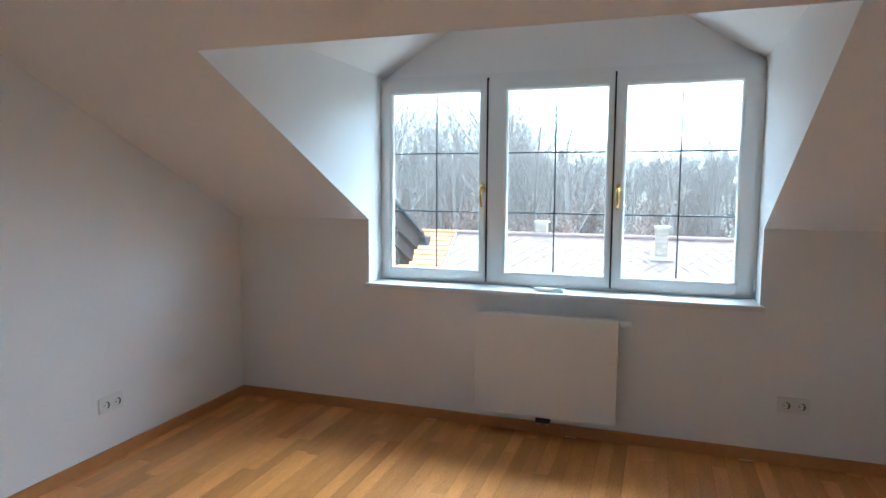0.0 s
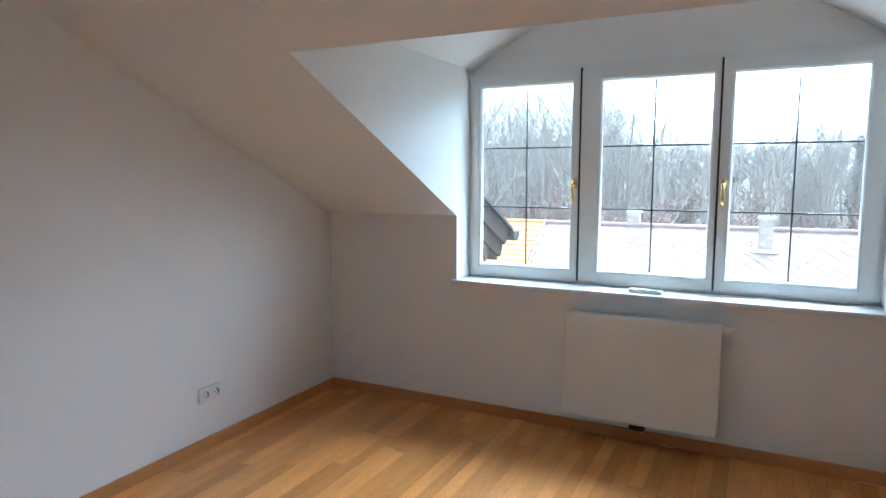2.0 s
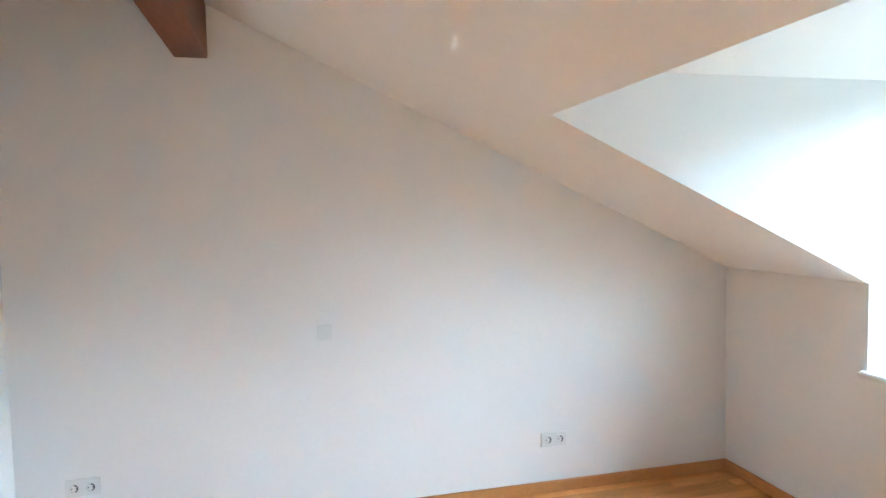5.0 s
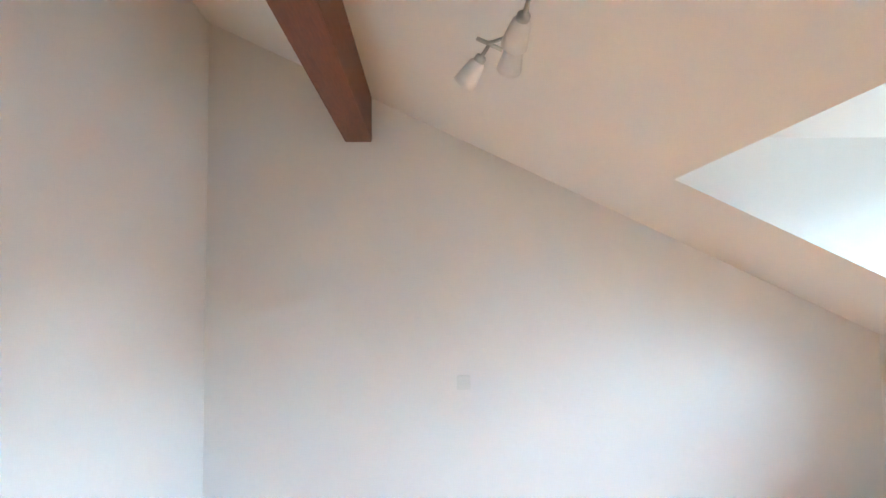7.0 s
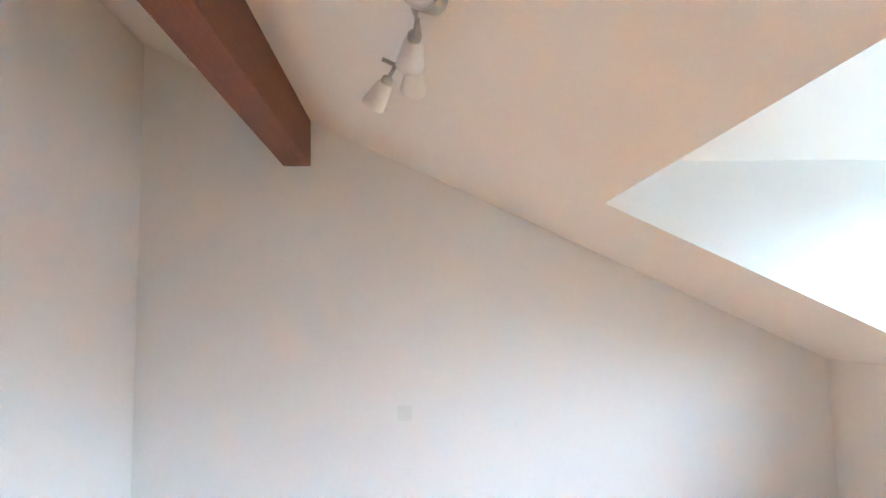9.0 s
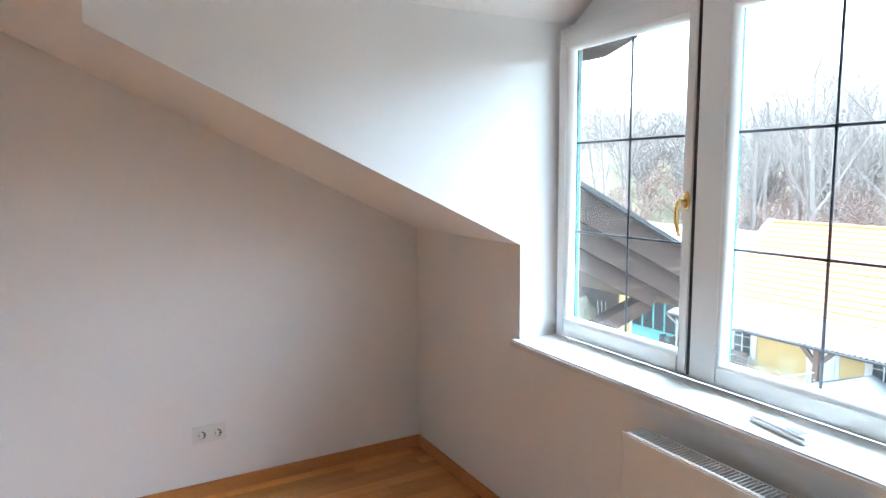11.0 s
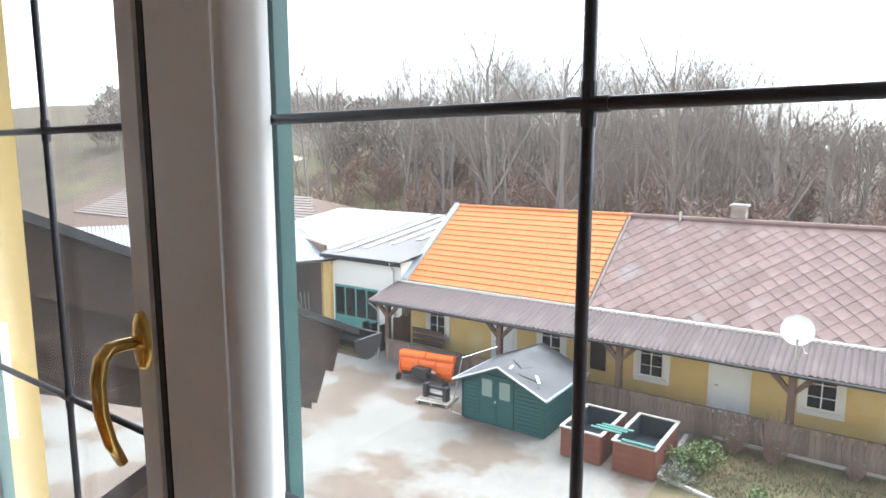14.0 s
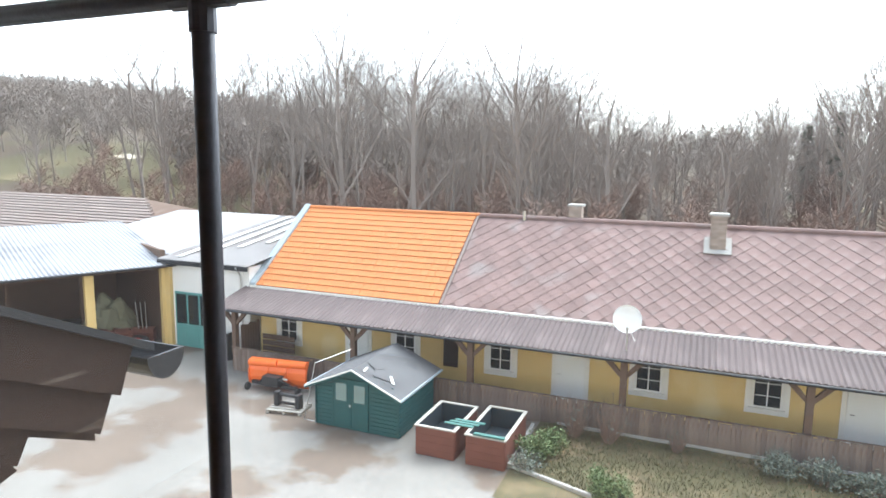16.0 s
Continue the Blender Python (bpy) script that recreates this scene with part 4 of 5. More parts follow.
# ---- two plank tubs ----
def tub(x0, x1, y0, y1):
    t = thing("pond_tub", "red-brown plank tub with pale rim and dark lining", "tub", ((x0 + x1) / 2, (y0 + y1) / 2, GROUND), "plank tubs")
    w, l, h = (x1 - x0) / 2, (y1 - y0) / 2, 0.86
    for k in range(4):
        z0, z1 = 0.03 + k * 0.21, 0.03 + k * 0.21 + 0.205
        for s in (-1, 1):
            part("plank", solid(-w, w, s * l - 0.02, s * l + 0.02, z0, z1, 0.004), M_REDWOOD, t)
            part("plank", solid(s * w - 0.02, s * w + 0.02, -l + 0.022, l - 0.022, z0, z1, 0.004), M_REDWOOD, t)
    bm = bmesh.new()
    for s in (-1, 1):
        box(bm, -w - 0.05, w + 0.05, s * l - 0.055, s * l + 0.055, h + 0.01, h + 0.045, bevel=0.006)
        box(bm, s * w - 0.055, s * w + 0.055, -l + 0.056, l - 0.056, h + 0.01, h + 0.045, bevel=0.006)
    part("rim", bm, M_PALE, t, "pale weathered rim")
    bm = bmesh.new()
    box(bm, -w + 0.03, w - 0.03, -l + 0.03, l - 0.03, 0.25, 0.28)
    for s in (-1, 1):
        box(bm, -w + 0.03, w - 0.03, s * (l - 0.027) - 0.006, s * (l - 0.027) + 0.006, 0.28, h)
        box(bm, s * (w - 0.027) - 0.006, s * (w - 0.027) + 0.006, -l + 0.04, l - 0.04, 0.28, h)
    part("lining", bm, M_POND, t, "dark blue-grey lining")
    return t


tub(-4.88, -3.72, 15.60, 17.5)
tub(-3.36, -2.26, 15.58, 17.75)
plank = thing("loose_planks", "green painted planks lying across the tubs", "planks", (-3.55, 15.9, GROUND + 0.91))
for k in range(3):
    part("plank", solid(-0.62 + 0.1 * k, 0.25 + 0.12 * k, 0.05 + 0.16 * k, 0.17 + 0.16 * k, 0.0, 0.03, 0.004), M_PLANKG, plank)
part("plank", solid(0.4, 1.28, -0.35, -0.22, 0.0, 0.05, 0.006), M_PLANKG, plank, "green plank")

# ---- snow plough and pallet ----
plough = thing("snow_plough", "bright orange snow plough blade parked in the yard", "snow plough", (-11.55, 18.25, GROUND))
bm = bmesh.new()
prof = [(0.02, 0.10), (-0.10, 0.25), (-0.16, 0.45), (-0.15, 0.70), (-0.06, 0.94), (0.08, 1.08)]
prism(bm, prof + [(p + 0.05, q) for p, q in prof[::-1]], "x", -1.15, 1.15)
bmesh.ops.transform(bm, matrix=pose(0, 0, 0, 0, 0, 8), verts=bm.verts)
part("blade", bm, M_ORANGE, plough, "curved orange blade")
for k in range(4):
    bm = bmesh.new()
    prism(bm, [(-0.18, 0.2), (-0.22, 0.45), (-0.21, 0.7), (-0.1, 0.93), (0.0, 0.93), (-0.12, 0.5), (-0.05, 0.2)], "x", -1.12 + 0.74 * k, -1.09 + 0.74 * k)
    bmesh.ops.transform(bm, matrix=pose(0, 0, 0, 0, 0, 8), verts=bm.verts)
    part("rib", bm, M_ORANGE, plough)
bm = bmesh.new()
rod(bm, (-1.13, -0.20, 0.93), (-0.03, -0.05, 0.96), 0.13, seg=18)
rod(bm, (0.03, -0.04, 0.96), (1.13, 0.11, 0.99), 0.13, seg=18)
part("top_roll", bm, M_ORANGE, plough)
bm = bmesh.new()
box(bm, -0.35, 0.35, -0.55, -0.2, 0.25, 0.62, bevel=0.02)
box(bm, -0.95, 0.95, -0.36, -0.24, 0.2, 0.32, bevel=0.01)
rod(bm, (-0.6, -0.3, 0.3), (-0.3, -0.5, 0.55), 0.04)
rod(bm, (0.6, -0.2, 0.3), (0.3, -0.5, 0.55), 0.04)
part("hitch_frame", bm, M_BLACK, plough, "black steel hitch frame")
for x_ in (-1.0, 1.02):
    part("support_wheel", lathe(bmesh.new(), [(0.03, -0.04), (0.13, -0.045), (0.15, 0), (0.13, 0.045), (0.03, 0.04)], 20, pose(x_, -0.42 + 0.1 * x_, 0.15, 0, 90, 0)), M_RUBBER, plough)
part("reflector_plate", solid(0.38, 0.58, -0.32, -0.30, 0.50, 0.56), M_TRIM, plough)
pallet = thing("pallet", "pale wooden pallet on the yard", "pallet", (-10.05, 16.75, GROUND + 0.02))
pallet.rotation_euler = (0, 0, radians(10))
for k in range(5):
    part("deck_board", solid(-0.62, 0.62, -0.42 + 0.19 * k, -0.29 + 0.19 * k, 0.10, 0.125, 0.003), M_PALE, pallet)
for x_ in (-0.56, 0, 0.56):
    part("bearer", solid(x_ - 0.05, x_ + 0.05, -0.42, 0.47, 0, 0.10, 0.004), M_PALE, pallet)
att = thing("loader_attachment", "black steel quick-hitch frame on a pallet", "machine part", (-10.05, 16.75, GROUND + 0.145))
for x_ in (-0.42, 0.42):
    part("side_plate", solid(x_ - 0.09, x_ + 0.09, -0.14, 0.10, 0, 0.48, 0.02), M_BLACK, att)
part("cross_tube", rod(bmesh.new(), (-0.45, 0, 0.38), (0.45, 0, 0.38), 0.06), M_BLACK, att)
part("lower_tube", rod(bmesh.new(), (-0.45, 0.02, 0.10), (0.45, 0.02, 0.10), 0.05), M_BLACK, att)

# ---- open barn beyond the verge ----
A0, A1 = Vector((-19.35, 20.75)), Vector((-21.15, 17.05))
bd = (A1 - A0).normalized()
bn = Vector((bd.y, -bd.x)) if bd.y * -1 < 0 else Vector((-bd.y, bd.x))
if bn.x > 0:
    bn = -bn
BM = Matrix(((bd.x, bn.x, 0, A0.x), (bd.y, bn.y, 0, A0.y), (0, 0, 1, 0), (0, 0, 0, 1)))   # local: along the front, into the barn, up


def barn_part(name, bm, mt, parent, label=""):
    bmesh.ops.transform(bm, matrix=BM, verts=bm.verts)
    bmesh.ops.recalc_face_normals(bm, faces=bm.faces)
    return part(name, bm, mt, parent, label)


barn = thing("open_barn", "open barn with yellow posts and pale corrugated roof", "barn")
for u in (0.0, 3.0, 7.5):
    bm = bmesh.new()
    box(bm, u - 0.17, u + 0.17, 0.0, 0.34, GROUND - 0.1, -3.35, bevel=0.01)
    barn_part("post", bm, M_YELLOW, barn, "yellow rendered post")
barn_part("lintel", box(bmesh.new(), -0.2, 12, 0.02, 0.3, -3.36, -3.18), M_TIMBER, barn)
barn_part("back_wall", box(bmesh.new(), -6, 12, 7.6, 7.8, GROUND - 0.1, -2.4), M_TIMBER, barn)
barn_part("end_wall", box(bmesh.new(), -0.15, 0.05, 0.4, 7.6, GROUND - 0.1, -2.6), M_TIMBER, barn)
barn_part("far_wall", box(bmesh.new(), 11.8, 12, 0.4, 7.6, GROUND - 0.1, -2.6), M_TIMBER, barn)
for u in (2.6, 5.4, 8.2):
    barn_part("inner_post", box(bmesh.new(), u - 0.06, u + 0.06, 3.4, 3.52, GROUND, -3.0), M_TIMBER, barn)


def waved(bm, u0, u1, v0, v1, z0, z1, pitch=0.18, amp=0.028):
    n = int((u1 - u0) / pitch * 6)
    up, lo = [], []
    for i in range(n + 1):
        u = u0 + (u1 - u0) * i / n
        h = amp * math.sin(2 * math.pi * u / pitch)
        up.append((bm.verts.new((u, v0, z0 + h + 0.012)), bm.verts.new((u, v1, z1 + h + 0.012))))
        lo.append((bm.verts.new((u, v0, z0 + h)), bm.verts.new((u, v1, z1 + h))))
    for i in range(n):
        bm.faces.new((up[i][0], up[i + 1][0], up[i + 1][1], up[i][1]))
        bm.faces.new((lo[i][1], lo[i + 1][1], lo[i + 1][0], lo[i][0]))
        bm.faces.new((lo[i][0], lo[i + 1][0], up[i + 1][0], up[i][0]))
    return bm


barn_part("roof", waved(bmesh.new(), -0.35, 12, -0.35, 7.8, -3.16, -1.95), M_CORRW, barn, "pale corrugated roof sheets")
barn_part("gutter", rod(bmesh.new(), (-0.35, -0.4, -3.2), (12, -0.4, -3.2), 0.05), M_ZINC, barn)

# white workshop between barn and house
shop = thing("workshop", "white workshop with teal glazed door and flat roof", "workshop")
part("wall", solid(-19.3, -14.95, 20.9, 27.5, GROUND, -3.0), M_TRIM, shop, "off-white render")
part("roof", waved(bmesh.new(), -19.6, -14.7, 20.6, 29.5, -2.93, -1.75), M_CORRG, shop, "grey-brown corrugated roof with pale sheets")
part("side_roof", waved(bmesh.new(), -27, -19.62, 21.3, 29.5, -2.837, -1.75), M_CORRW, shop, "pale corrugated roof")
part("fascia", solid(-19.6, -14.75, 20.54, 20.59, -3.12, -2.93), M_ZINC, shop, "dark grey roof fascia")
bm = bmesh.new()
rod(bm, (-15.3, 20.5, -3.0), (-15.3, 20.8, -3.35), 0.035)
rod(bm, (-15.3, 20.8, -3.35), (-15.3, 20.86, GROUND), 0.035)
part("downpipe", bm, M_STEEL, shop)
for k in range(5):
    part("roof_strip", prism(bmesh.new(), [(21.0 + k, -2.82 + 0.1326 * k), (29.0, -1.74), (29.0, -1.72), (21.0 + k, -2.80 + 0.1326 * k)], "x", -18.9 + 0.8 * k, -18.62 + 0.8 * k), M_TRIM, shop, "white translucent roof strip")
part("corner_post", solid(-19.42, -19.1, 20.72, 20.92, GROUND, -3.0, 0.01), M_YELLOW, shop)
dr = part("door", solid(-18.95, -16.3, 20.84, 20.92, GROUND, -4.35), M_TEAL, shop, "teal framed glazed door")
for k in range(4):
    part("pane", solid(-18.86 + k * 0.66, -18.32 + k * 0.66, 20.82, 20.845, -5.75, -4.45), M_DARKGLASS, dr)
    part("panel", solid(-18.86 + k * 0.66, -18.32 + k * 0.66, 20.82, 20.845, GROUND + 0.1, -5.9, 0.004), M_TEAL, dr)
trail = thing("black_crate", "black slatted crate leaning by the workshop", "crate", (-15.9, 20.0, GROUND))
for k in range(6):
    part("slat", solid(-0.55, 0.55, -0.03 + 0.05 * k, 0.02 + 0.05 * k, 0.1 + 0.17 * k, 0.23 + 0.17 * k), M_BLACK, trail)
for x_ in (-0.5, 0, 0.5):
    part("upright", solid(x_ - 0.04, x_ + 0.04, -0.02, 0.34, 0, 1.15), M_BLACK, trail)

# clutter inside the barn
def inside(u, v, z=None):
    p = BM @ Vector((u, v, 0))
    return (p.x, p.y, ground_z(p.x, p.y) + 0.02 if z is None else z)


tyre = thing("tractor_tyre", "old tyre with a red rim lying flat", "tyre", (-20.45, 19.95, ground_z(-20.45, 19.95) + 0.03))
part("tread", lathe(bmesh.new(), [(0.28, 0.02), (0.50, 0.0), (0.56, 0.08), (0.56, 0.2), (0.50, 0.28), (0.30, 0.25), (0.28, 0.02)], 28), M_RUBBER, tyre, smooth=True)
part("rim", lathe(bmesh.new(), [(0.001, 0.16), (0.22, 0.16), (0.27, 0.22), (0.285, 0.10)], 24), M_RED, tyre, "faded red rim")
drum = thing("plastic_drum", "blue plastic drum in the barn", "drum", inside(5.6, 3.0))
part("body", lathe(bmesh.new(), [(0.001, 0), (0.27, 0), (0.29, 0.05), (0.30, 0.3), (0.29, 0.33), (0.30, 0.36), (0.29, 0.8), (0.25, 0.9), (0.001, 0.9)], 24), M_DRUM, drum, smooth=True)
rngc = random.Random(9)
pile = thing("covered_pile", "olive tarpaulin heaped over stored goods", "pile", inside(1.7, 2.6))
bm = bmesh.new()
bmesh.ops.create_icosphere(bm, subdivisions=4, radius=1)
for v in bm.verts:
    q = v.co.copy()
    v.co = Vector((q.x * 1.1, q.y * 1.0, max(-0.02, q.z * 1.9))) * (1 + 0.22 * noise.noise(q * 2.1) + 0.08 * noise.noise(q * 6))
part("tarpaulin", bm, M_TARP, pile)
for k in range(5):
    c = thing("wooden_crate", "brown wooden crate on the barn floor", "crate", inside(0.55 + 0.5 * k, 1.2 + 0.25 * (k % 2)), "barn crates")
    c.rotation_euler = (0, 0, radians(30 + 17 * k))
    for z in range(3):
        part("side_board", solid(-0.35, 0.35, -0.25, -0.22, 0.02 + 0.2 * z, 0.18 + 0.2 * z), M_REDWOOD, c)
        part("side_board", solid(-0.35, 0.35, 0.22, 0.25, 0.02 + 0.2 * z, 0.18 + 0.2 * z), M_REDWOOD, c)
        part("end_board", solid(-0.35, -0.32, -0.22, 0.22, 0.02 + 0.2 * z, 0.18 + 0.2 * z), M_REDWOOD, c)
        part("end_board", solid(0.32, 0.35, -0.22, 0.22, 0.02 + 0.2 * z, 0.18 + 0.2 * z), M_REDWOOD, c)
for k in range(3):
    s = thing("leaning_tool", "pale long-handled tool leaning in the barn", "tool", inside(0.6 + 0.14 * k, 1.0), "barn tools")
    part("shaft", rod(bmesh.new(), (0, 0, 0), (-0.3 - 0.1 * k, 0.25, 1.75), 0.018), M_PALE, s)
for k in range(4):
    b_ = thing("storage_box", "grey storage box at the barn wall", "box", inside(4.0 + 1.3 * k, 4.2 + 0.3 * (k % 2)), "barn boxes")
    part("body", solid(-0.4, 0.4, -0.3, 0.3, 0, 0.55 + 0.2 * (k % 3), 0.02), M_PALE if k % 2 else M_TIMBER, b_)
    part("lid", solid(-0.42, 0.42, -0.32, 0.32, 0.55 + 0.2 * (k % 3), 0.60 + 0.2 * (k % 3), 0.01), M_TIMBER, b_)

# tiled roof behind the barn
back = thing("tiled_barn", "old barn with brown tiled roof behind", "barn")
part("wall", solid(-58, -27, 27.5, 36, -7.2, -3.35), M_TRIM, back)
bm = bmesh.new()
hip = [bm.verts.new(p) for p in ((-60, 23.6, -4.256), (-21.8, 23.6, -4.256), (-32.1, 31.5, -1.35), (-60, 31.5, -1.35), (-21.8, 39.4, -4.256), (-60, 39.4, -4.256))]
for q in ((0, 1, 2, 3), (1, 4, 2), (4, 5, 3, 2)):
    bm.faces.new([hip[i] for i in q])
# base in dark timber colour, painted shade for the gaps between tile courses
broof = part("roof", bm, M_TIMBER, back, "brown tiled roof in straight courses")
for k in range(14):
    y = 26.25 + k * 0.378
    z = -3.3 + (y - 26.2) * 0.368
    part("tile_course", solid(-56, -25.3 - 0.49 * k, 0, 0.335, 0.02, 0.085, m=Matrix.Translation((0, y, z)) @ Matrix.Rotation(math.atan(0.368) - 0.11, 4, "X")), M_OLDTILE, broof)


# ---- shrubs ----
def shrub(name, at, r, h, n, leaf, label, seed, size=0.05):
    rg = random.Random(seed)
    s = thing(name, label, "shrub", at)
    bm = bmesh.new()
    tips = []
    for k in range(26 if n > 200 else 90):
        a, t = rg.uniform(0, 6.283), rg.uniform(0.2, 1)
        tip = Vector((r * t * math.cos(a), r * t * math.sin(a), h * rg.uniform(0.5, 1.0) * (1.1 - 0.5 * t)))
        rod(bm, (0.1 * math.cos(a), 0.1 * math.sin(a), 0), tip, 0.012, 0.004, 5)
        tips.append(tip)
    part("stems", bm, M_BARK2, s)
    if n:
        vs, fs = [], []
        for k in range(n):
            t = rg.choice(tips)
            c = t * rg.uniform(0.45, 1.08) + Vector((rg.gauss(0, r * 0.16), rg.gauss(0, r * 0.16), rg.gauss(0, h * 0.08)))
            c.z = max(0.03, c.z)
            u = Vector((rg.gauss(0, 1), rg.gauss(0, 1), rg.gauss(0, 0.6))).normalized() * size * rg.uniform(0.6, 1.3)
            w = u.cross(Vector((rg.gauss(0, 1), rg.gauss(0, 1), rg.gauss(0, 1)))).normalized() * size * 0.45
            i = len(vs)
            vs += [c - u, c + w, c + u, c - w]
            fs.append((i, i + 1, i + 2, i + 3))
        me_ = bpy.data.meshes.new("leaves")
        me_.from_pydata([tuple(v) for v in vs], [], fs)
        me_.materials.append(leaf)
        o = new("leaves", me_)
        o.parent = s
    return s


shrub("evergreen_shrub", (-1.55, 16.9, GROUND + 0.03), 0.75, 0.85, 2600, M_LEAF, "low spreading green shrub beside the tubs", 1)
shrub("evergreen_shrub", (0.55, 15.0, GROUND + 0.03), 0.55, 0.95, 2200, M_LEAF, "bushy yellow-green shrub on the lawn", 2)
shrub("bare_shrub", (-1.75, 15.85, GROUND + 0.03), 0.5, 0.6, 500, M_LEAF2, "thin dry shrub at the lawn corner", 3)
shrub("bare_shrub", (-0.95, 18.5, GROUND + 0.03), 0.55, 1.5, 120, M_LEAF2, "bare reddish shrub at the fence", 4)
shrub("bare_shrub", (0.1, 18.45, GROUND + 0.03), 0.55, 1.7, 120, M_LEAF2, "bare reddish shrub at the fence", 5)
shrub("bare_shrub", (2.0, 18.7, GROUND + 0.03), 0.3, 0.7, 60, M_LEAF2, "small bare shrub at the fence", 6)
for k in range(4):
    shrub("lavender_bush", (4.6 + 1.0 * k, 18.35 - 0.12 * k, GROUND + 0.03), 0.6, 0.7, 1500, M_LEAF2, "grey-green bush growing against the fence", 7 + k)


# ---- grass tufts and fallen leaves on the lawn ----
rgl = random.Random(31)


def scatter(name, count, mt, label, category, tall):
    vs, fs = [], []
    for k in range(count):
        x = rgl.uniform(-2.0, 13.0)
        y = rgl.uniform(max(12.6, 15.75 - 0.323 * (x + 1.7)), 19.0) if tall else 19.05 - abs(rgl.gauss(0, 1.1))
        if y < 15.8 - 0.323 * (x + 1.7):
            continue
        c, a = Vector((x, y, GROUND + 0.035 + 0.03 * noise.noise((x, y, 1)) + 0.012)), rgl.uniform(0, 6.283)
        u = Vector((math.cos(a), math.sin(a), 0))
        i = len(vs)
        if tall:
            h = rgl.uniform(0.04, 0.12)
            lean = Vector((rgl.gauss(0, 0.04), rgl.gauss(0, 0.04), h))
            vs += [c - u * 0.012, c + u * 0.012, c + lean + u * 0.004, c + lean - u * 0.004]
        else:
            w = Vector((-u.y, u.x, rgl.gauss(0, 0.3)))
            r = rgl.uniform(0.025, 0.055)
            vs += [c - u * r, c - w * r * 0.6, c + u * r + Vector((0, 0, 0.015)), c + w * r * 0.6]
        fs.append((i, i + 1, i + 2, i + 3))
    me_ = bpy.data.meshes.new(name)
    me_.from_pydata([tuple(v) for v in vs], [], fs)
    me_.materials.append(mt)
    tagged(new(name, me_), label, category, kind="stuff")


M_GRASS = material("winter_grass_blade", (0.13, 0.125, 0.055), 0.8, spread=0.3, scale=1, grain=20, bump=0.0, per_object=0.35)
M_LITTER = material("fallen_leaf", (0.20, 0.10, 0.055), 0.85, spread=0.25, scale=3, grain=30, bump=0.0, per_object=0.35)
scatter("grass_tufts", 16000, M_GRASS, "short patchy winter grass on the lawn", "grass", True)
scatter("fallen_leaves", 1500, M_LITTER, "brown fallen leaves along the fence", "leaves", False)


# ---- bare trees ----
def limbs(seed, height, spread, density):
    """Segments of a leafless tree: start, end, radii."""
    rg = random.Random(seed)
    segs = []

    def grow(p, d, length, r, level):
        n = (4, 3, 3, 2, 1)[level]
        for k in range(n):
            d2 = (d + Vector((rg.gauss(0, 0.035 + 0.045 * level), rg.gauss(0, 0.035 + 0.045 * level), 0.07 if level else 0.0))).normalized()
            q = p + d2 * length / n
            r2 = r * (0.86 if level == 0 else 0.72)
            segs.append((p, q, r, r2, level))
            if level < 4 and (level > 0 or k >= 1):
                for b in range(density[level]):
                    a = rg.uniform(0, 6.283)
                    out = Vector((math.cos(a), math.sin(a), 0))
                    up = rg.uniform(0.35, 1.15) if level else rg.uniform(0.75, 1.3)
                    d3 = (d2 * up + out * spread).normalized()
                    grow(p.lerp(q, rg.uniform(0.2, 1)), d3, length * rg.uniform(0.36, 0.56), r2 * rg.uniform(0.42, 0.6), level + 1)
            p, d, r = q, d2, r2
    grow(Vector((0, 0, -0.3)), Vector((rg.gauss(0, 0.03), rg.gauss(0, 0.03), 1)).normalized(), height * 0.82, height * 0.0125, 0)
    return segs


def tree_arrays(segs, lo, hi, thick=0.0, slim=9):
    """Tapered limbs of the levels lo to hi, as arrays of corners and faces: three-sided, from level slim on thin two-edged twigs."""
    v, f = [], []
    for p, q, r, r2, lev in segs:
        if not lo <= lev <= hi:
            continue
        d = (q - p).normalized()
        u = d.orthogonal().normalized()
        w = d.cross(u)
        r, r2 = max(r, thick), max(r2, thick * 0.8)
        i = len(v)
        if lev >= slim:
            u = (u * math.cos(i * 1.3) + w * math.sin(i * 1.3))
            v += [p - u * r, p + u * r, q + u * r2, q - u * r2]
            f.append((i, i + 1, i + 2, i + 3))
            continue
        for c, rr in ((p, r), (q, r2)):
            for k in range(3):
                a = k * 2.0944
                v.append(c + (u * math.cos(a) + w * math.sin(a)) * rr)
        for k in range(3):
            f.append((i + k, i + (k + 1) % 3, i + 3 + (k + 1) % 3, i + 3 + k))
    return np.array([tuple(c) for c in v]), np.array(f)


def pydata(name, v, f, mt):
    me_ = bpy.data.meshes.new(name)
    me_.from_pydata(v.tolist(), [], f.tolist())
    me_.materials.append(mt)
    return me_


kinds, far_kinds = [], []
for s, (hh, sp, den) in enumerate(((16, 0.55, (3, 2, 2, 1)), (17, 0.7, (3, 2, 2, 1)), (15, 0.5, (3, 2, 2, 1)), (17, 0.78, (3, 2, 2, 1)), (15, 0.46, (3, 2, 2, 1)), (16, 0.62, (4, 2, 2, 1)))):
    sg = limbs(20 + s, hh, sp, den)
    kinds.append((tree_arrays(sg, 0, 1, 0.020), tree_arrays(sg, 2, 4, 0.007, 3)))
    far_kinds.append((tree_arrays(sg, 0, 1, 0.022), tree_arrays(sg, 2, 4, 0.009, 2)))
tree_meshes = [(pydata("trunk", *a, M_BARK), pydata("crown", *b, M_BARK)) for a, b in kinds]
rngt = random.Random(77)


def in_meadow(x, y):
    """The open slope to the west, seen between the barn and the wood."""
    return 0.99 < -x / max(y, 1) < 1.13 and 52 < y < 82




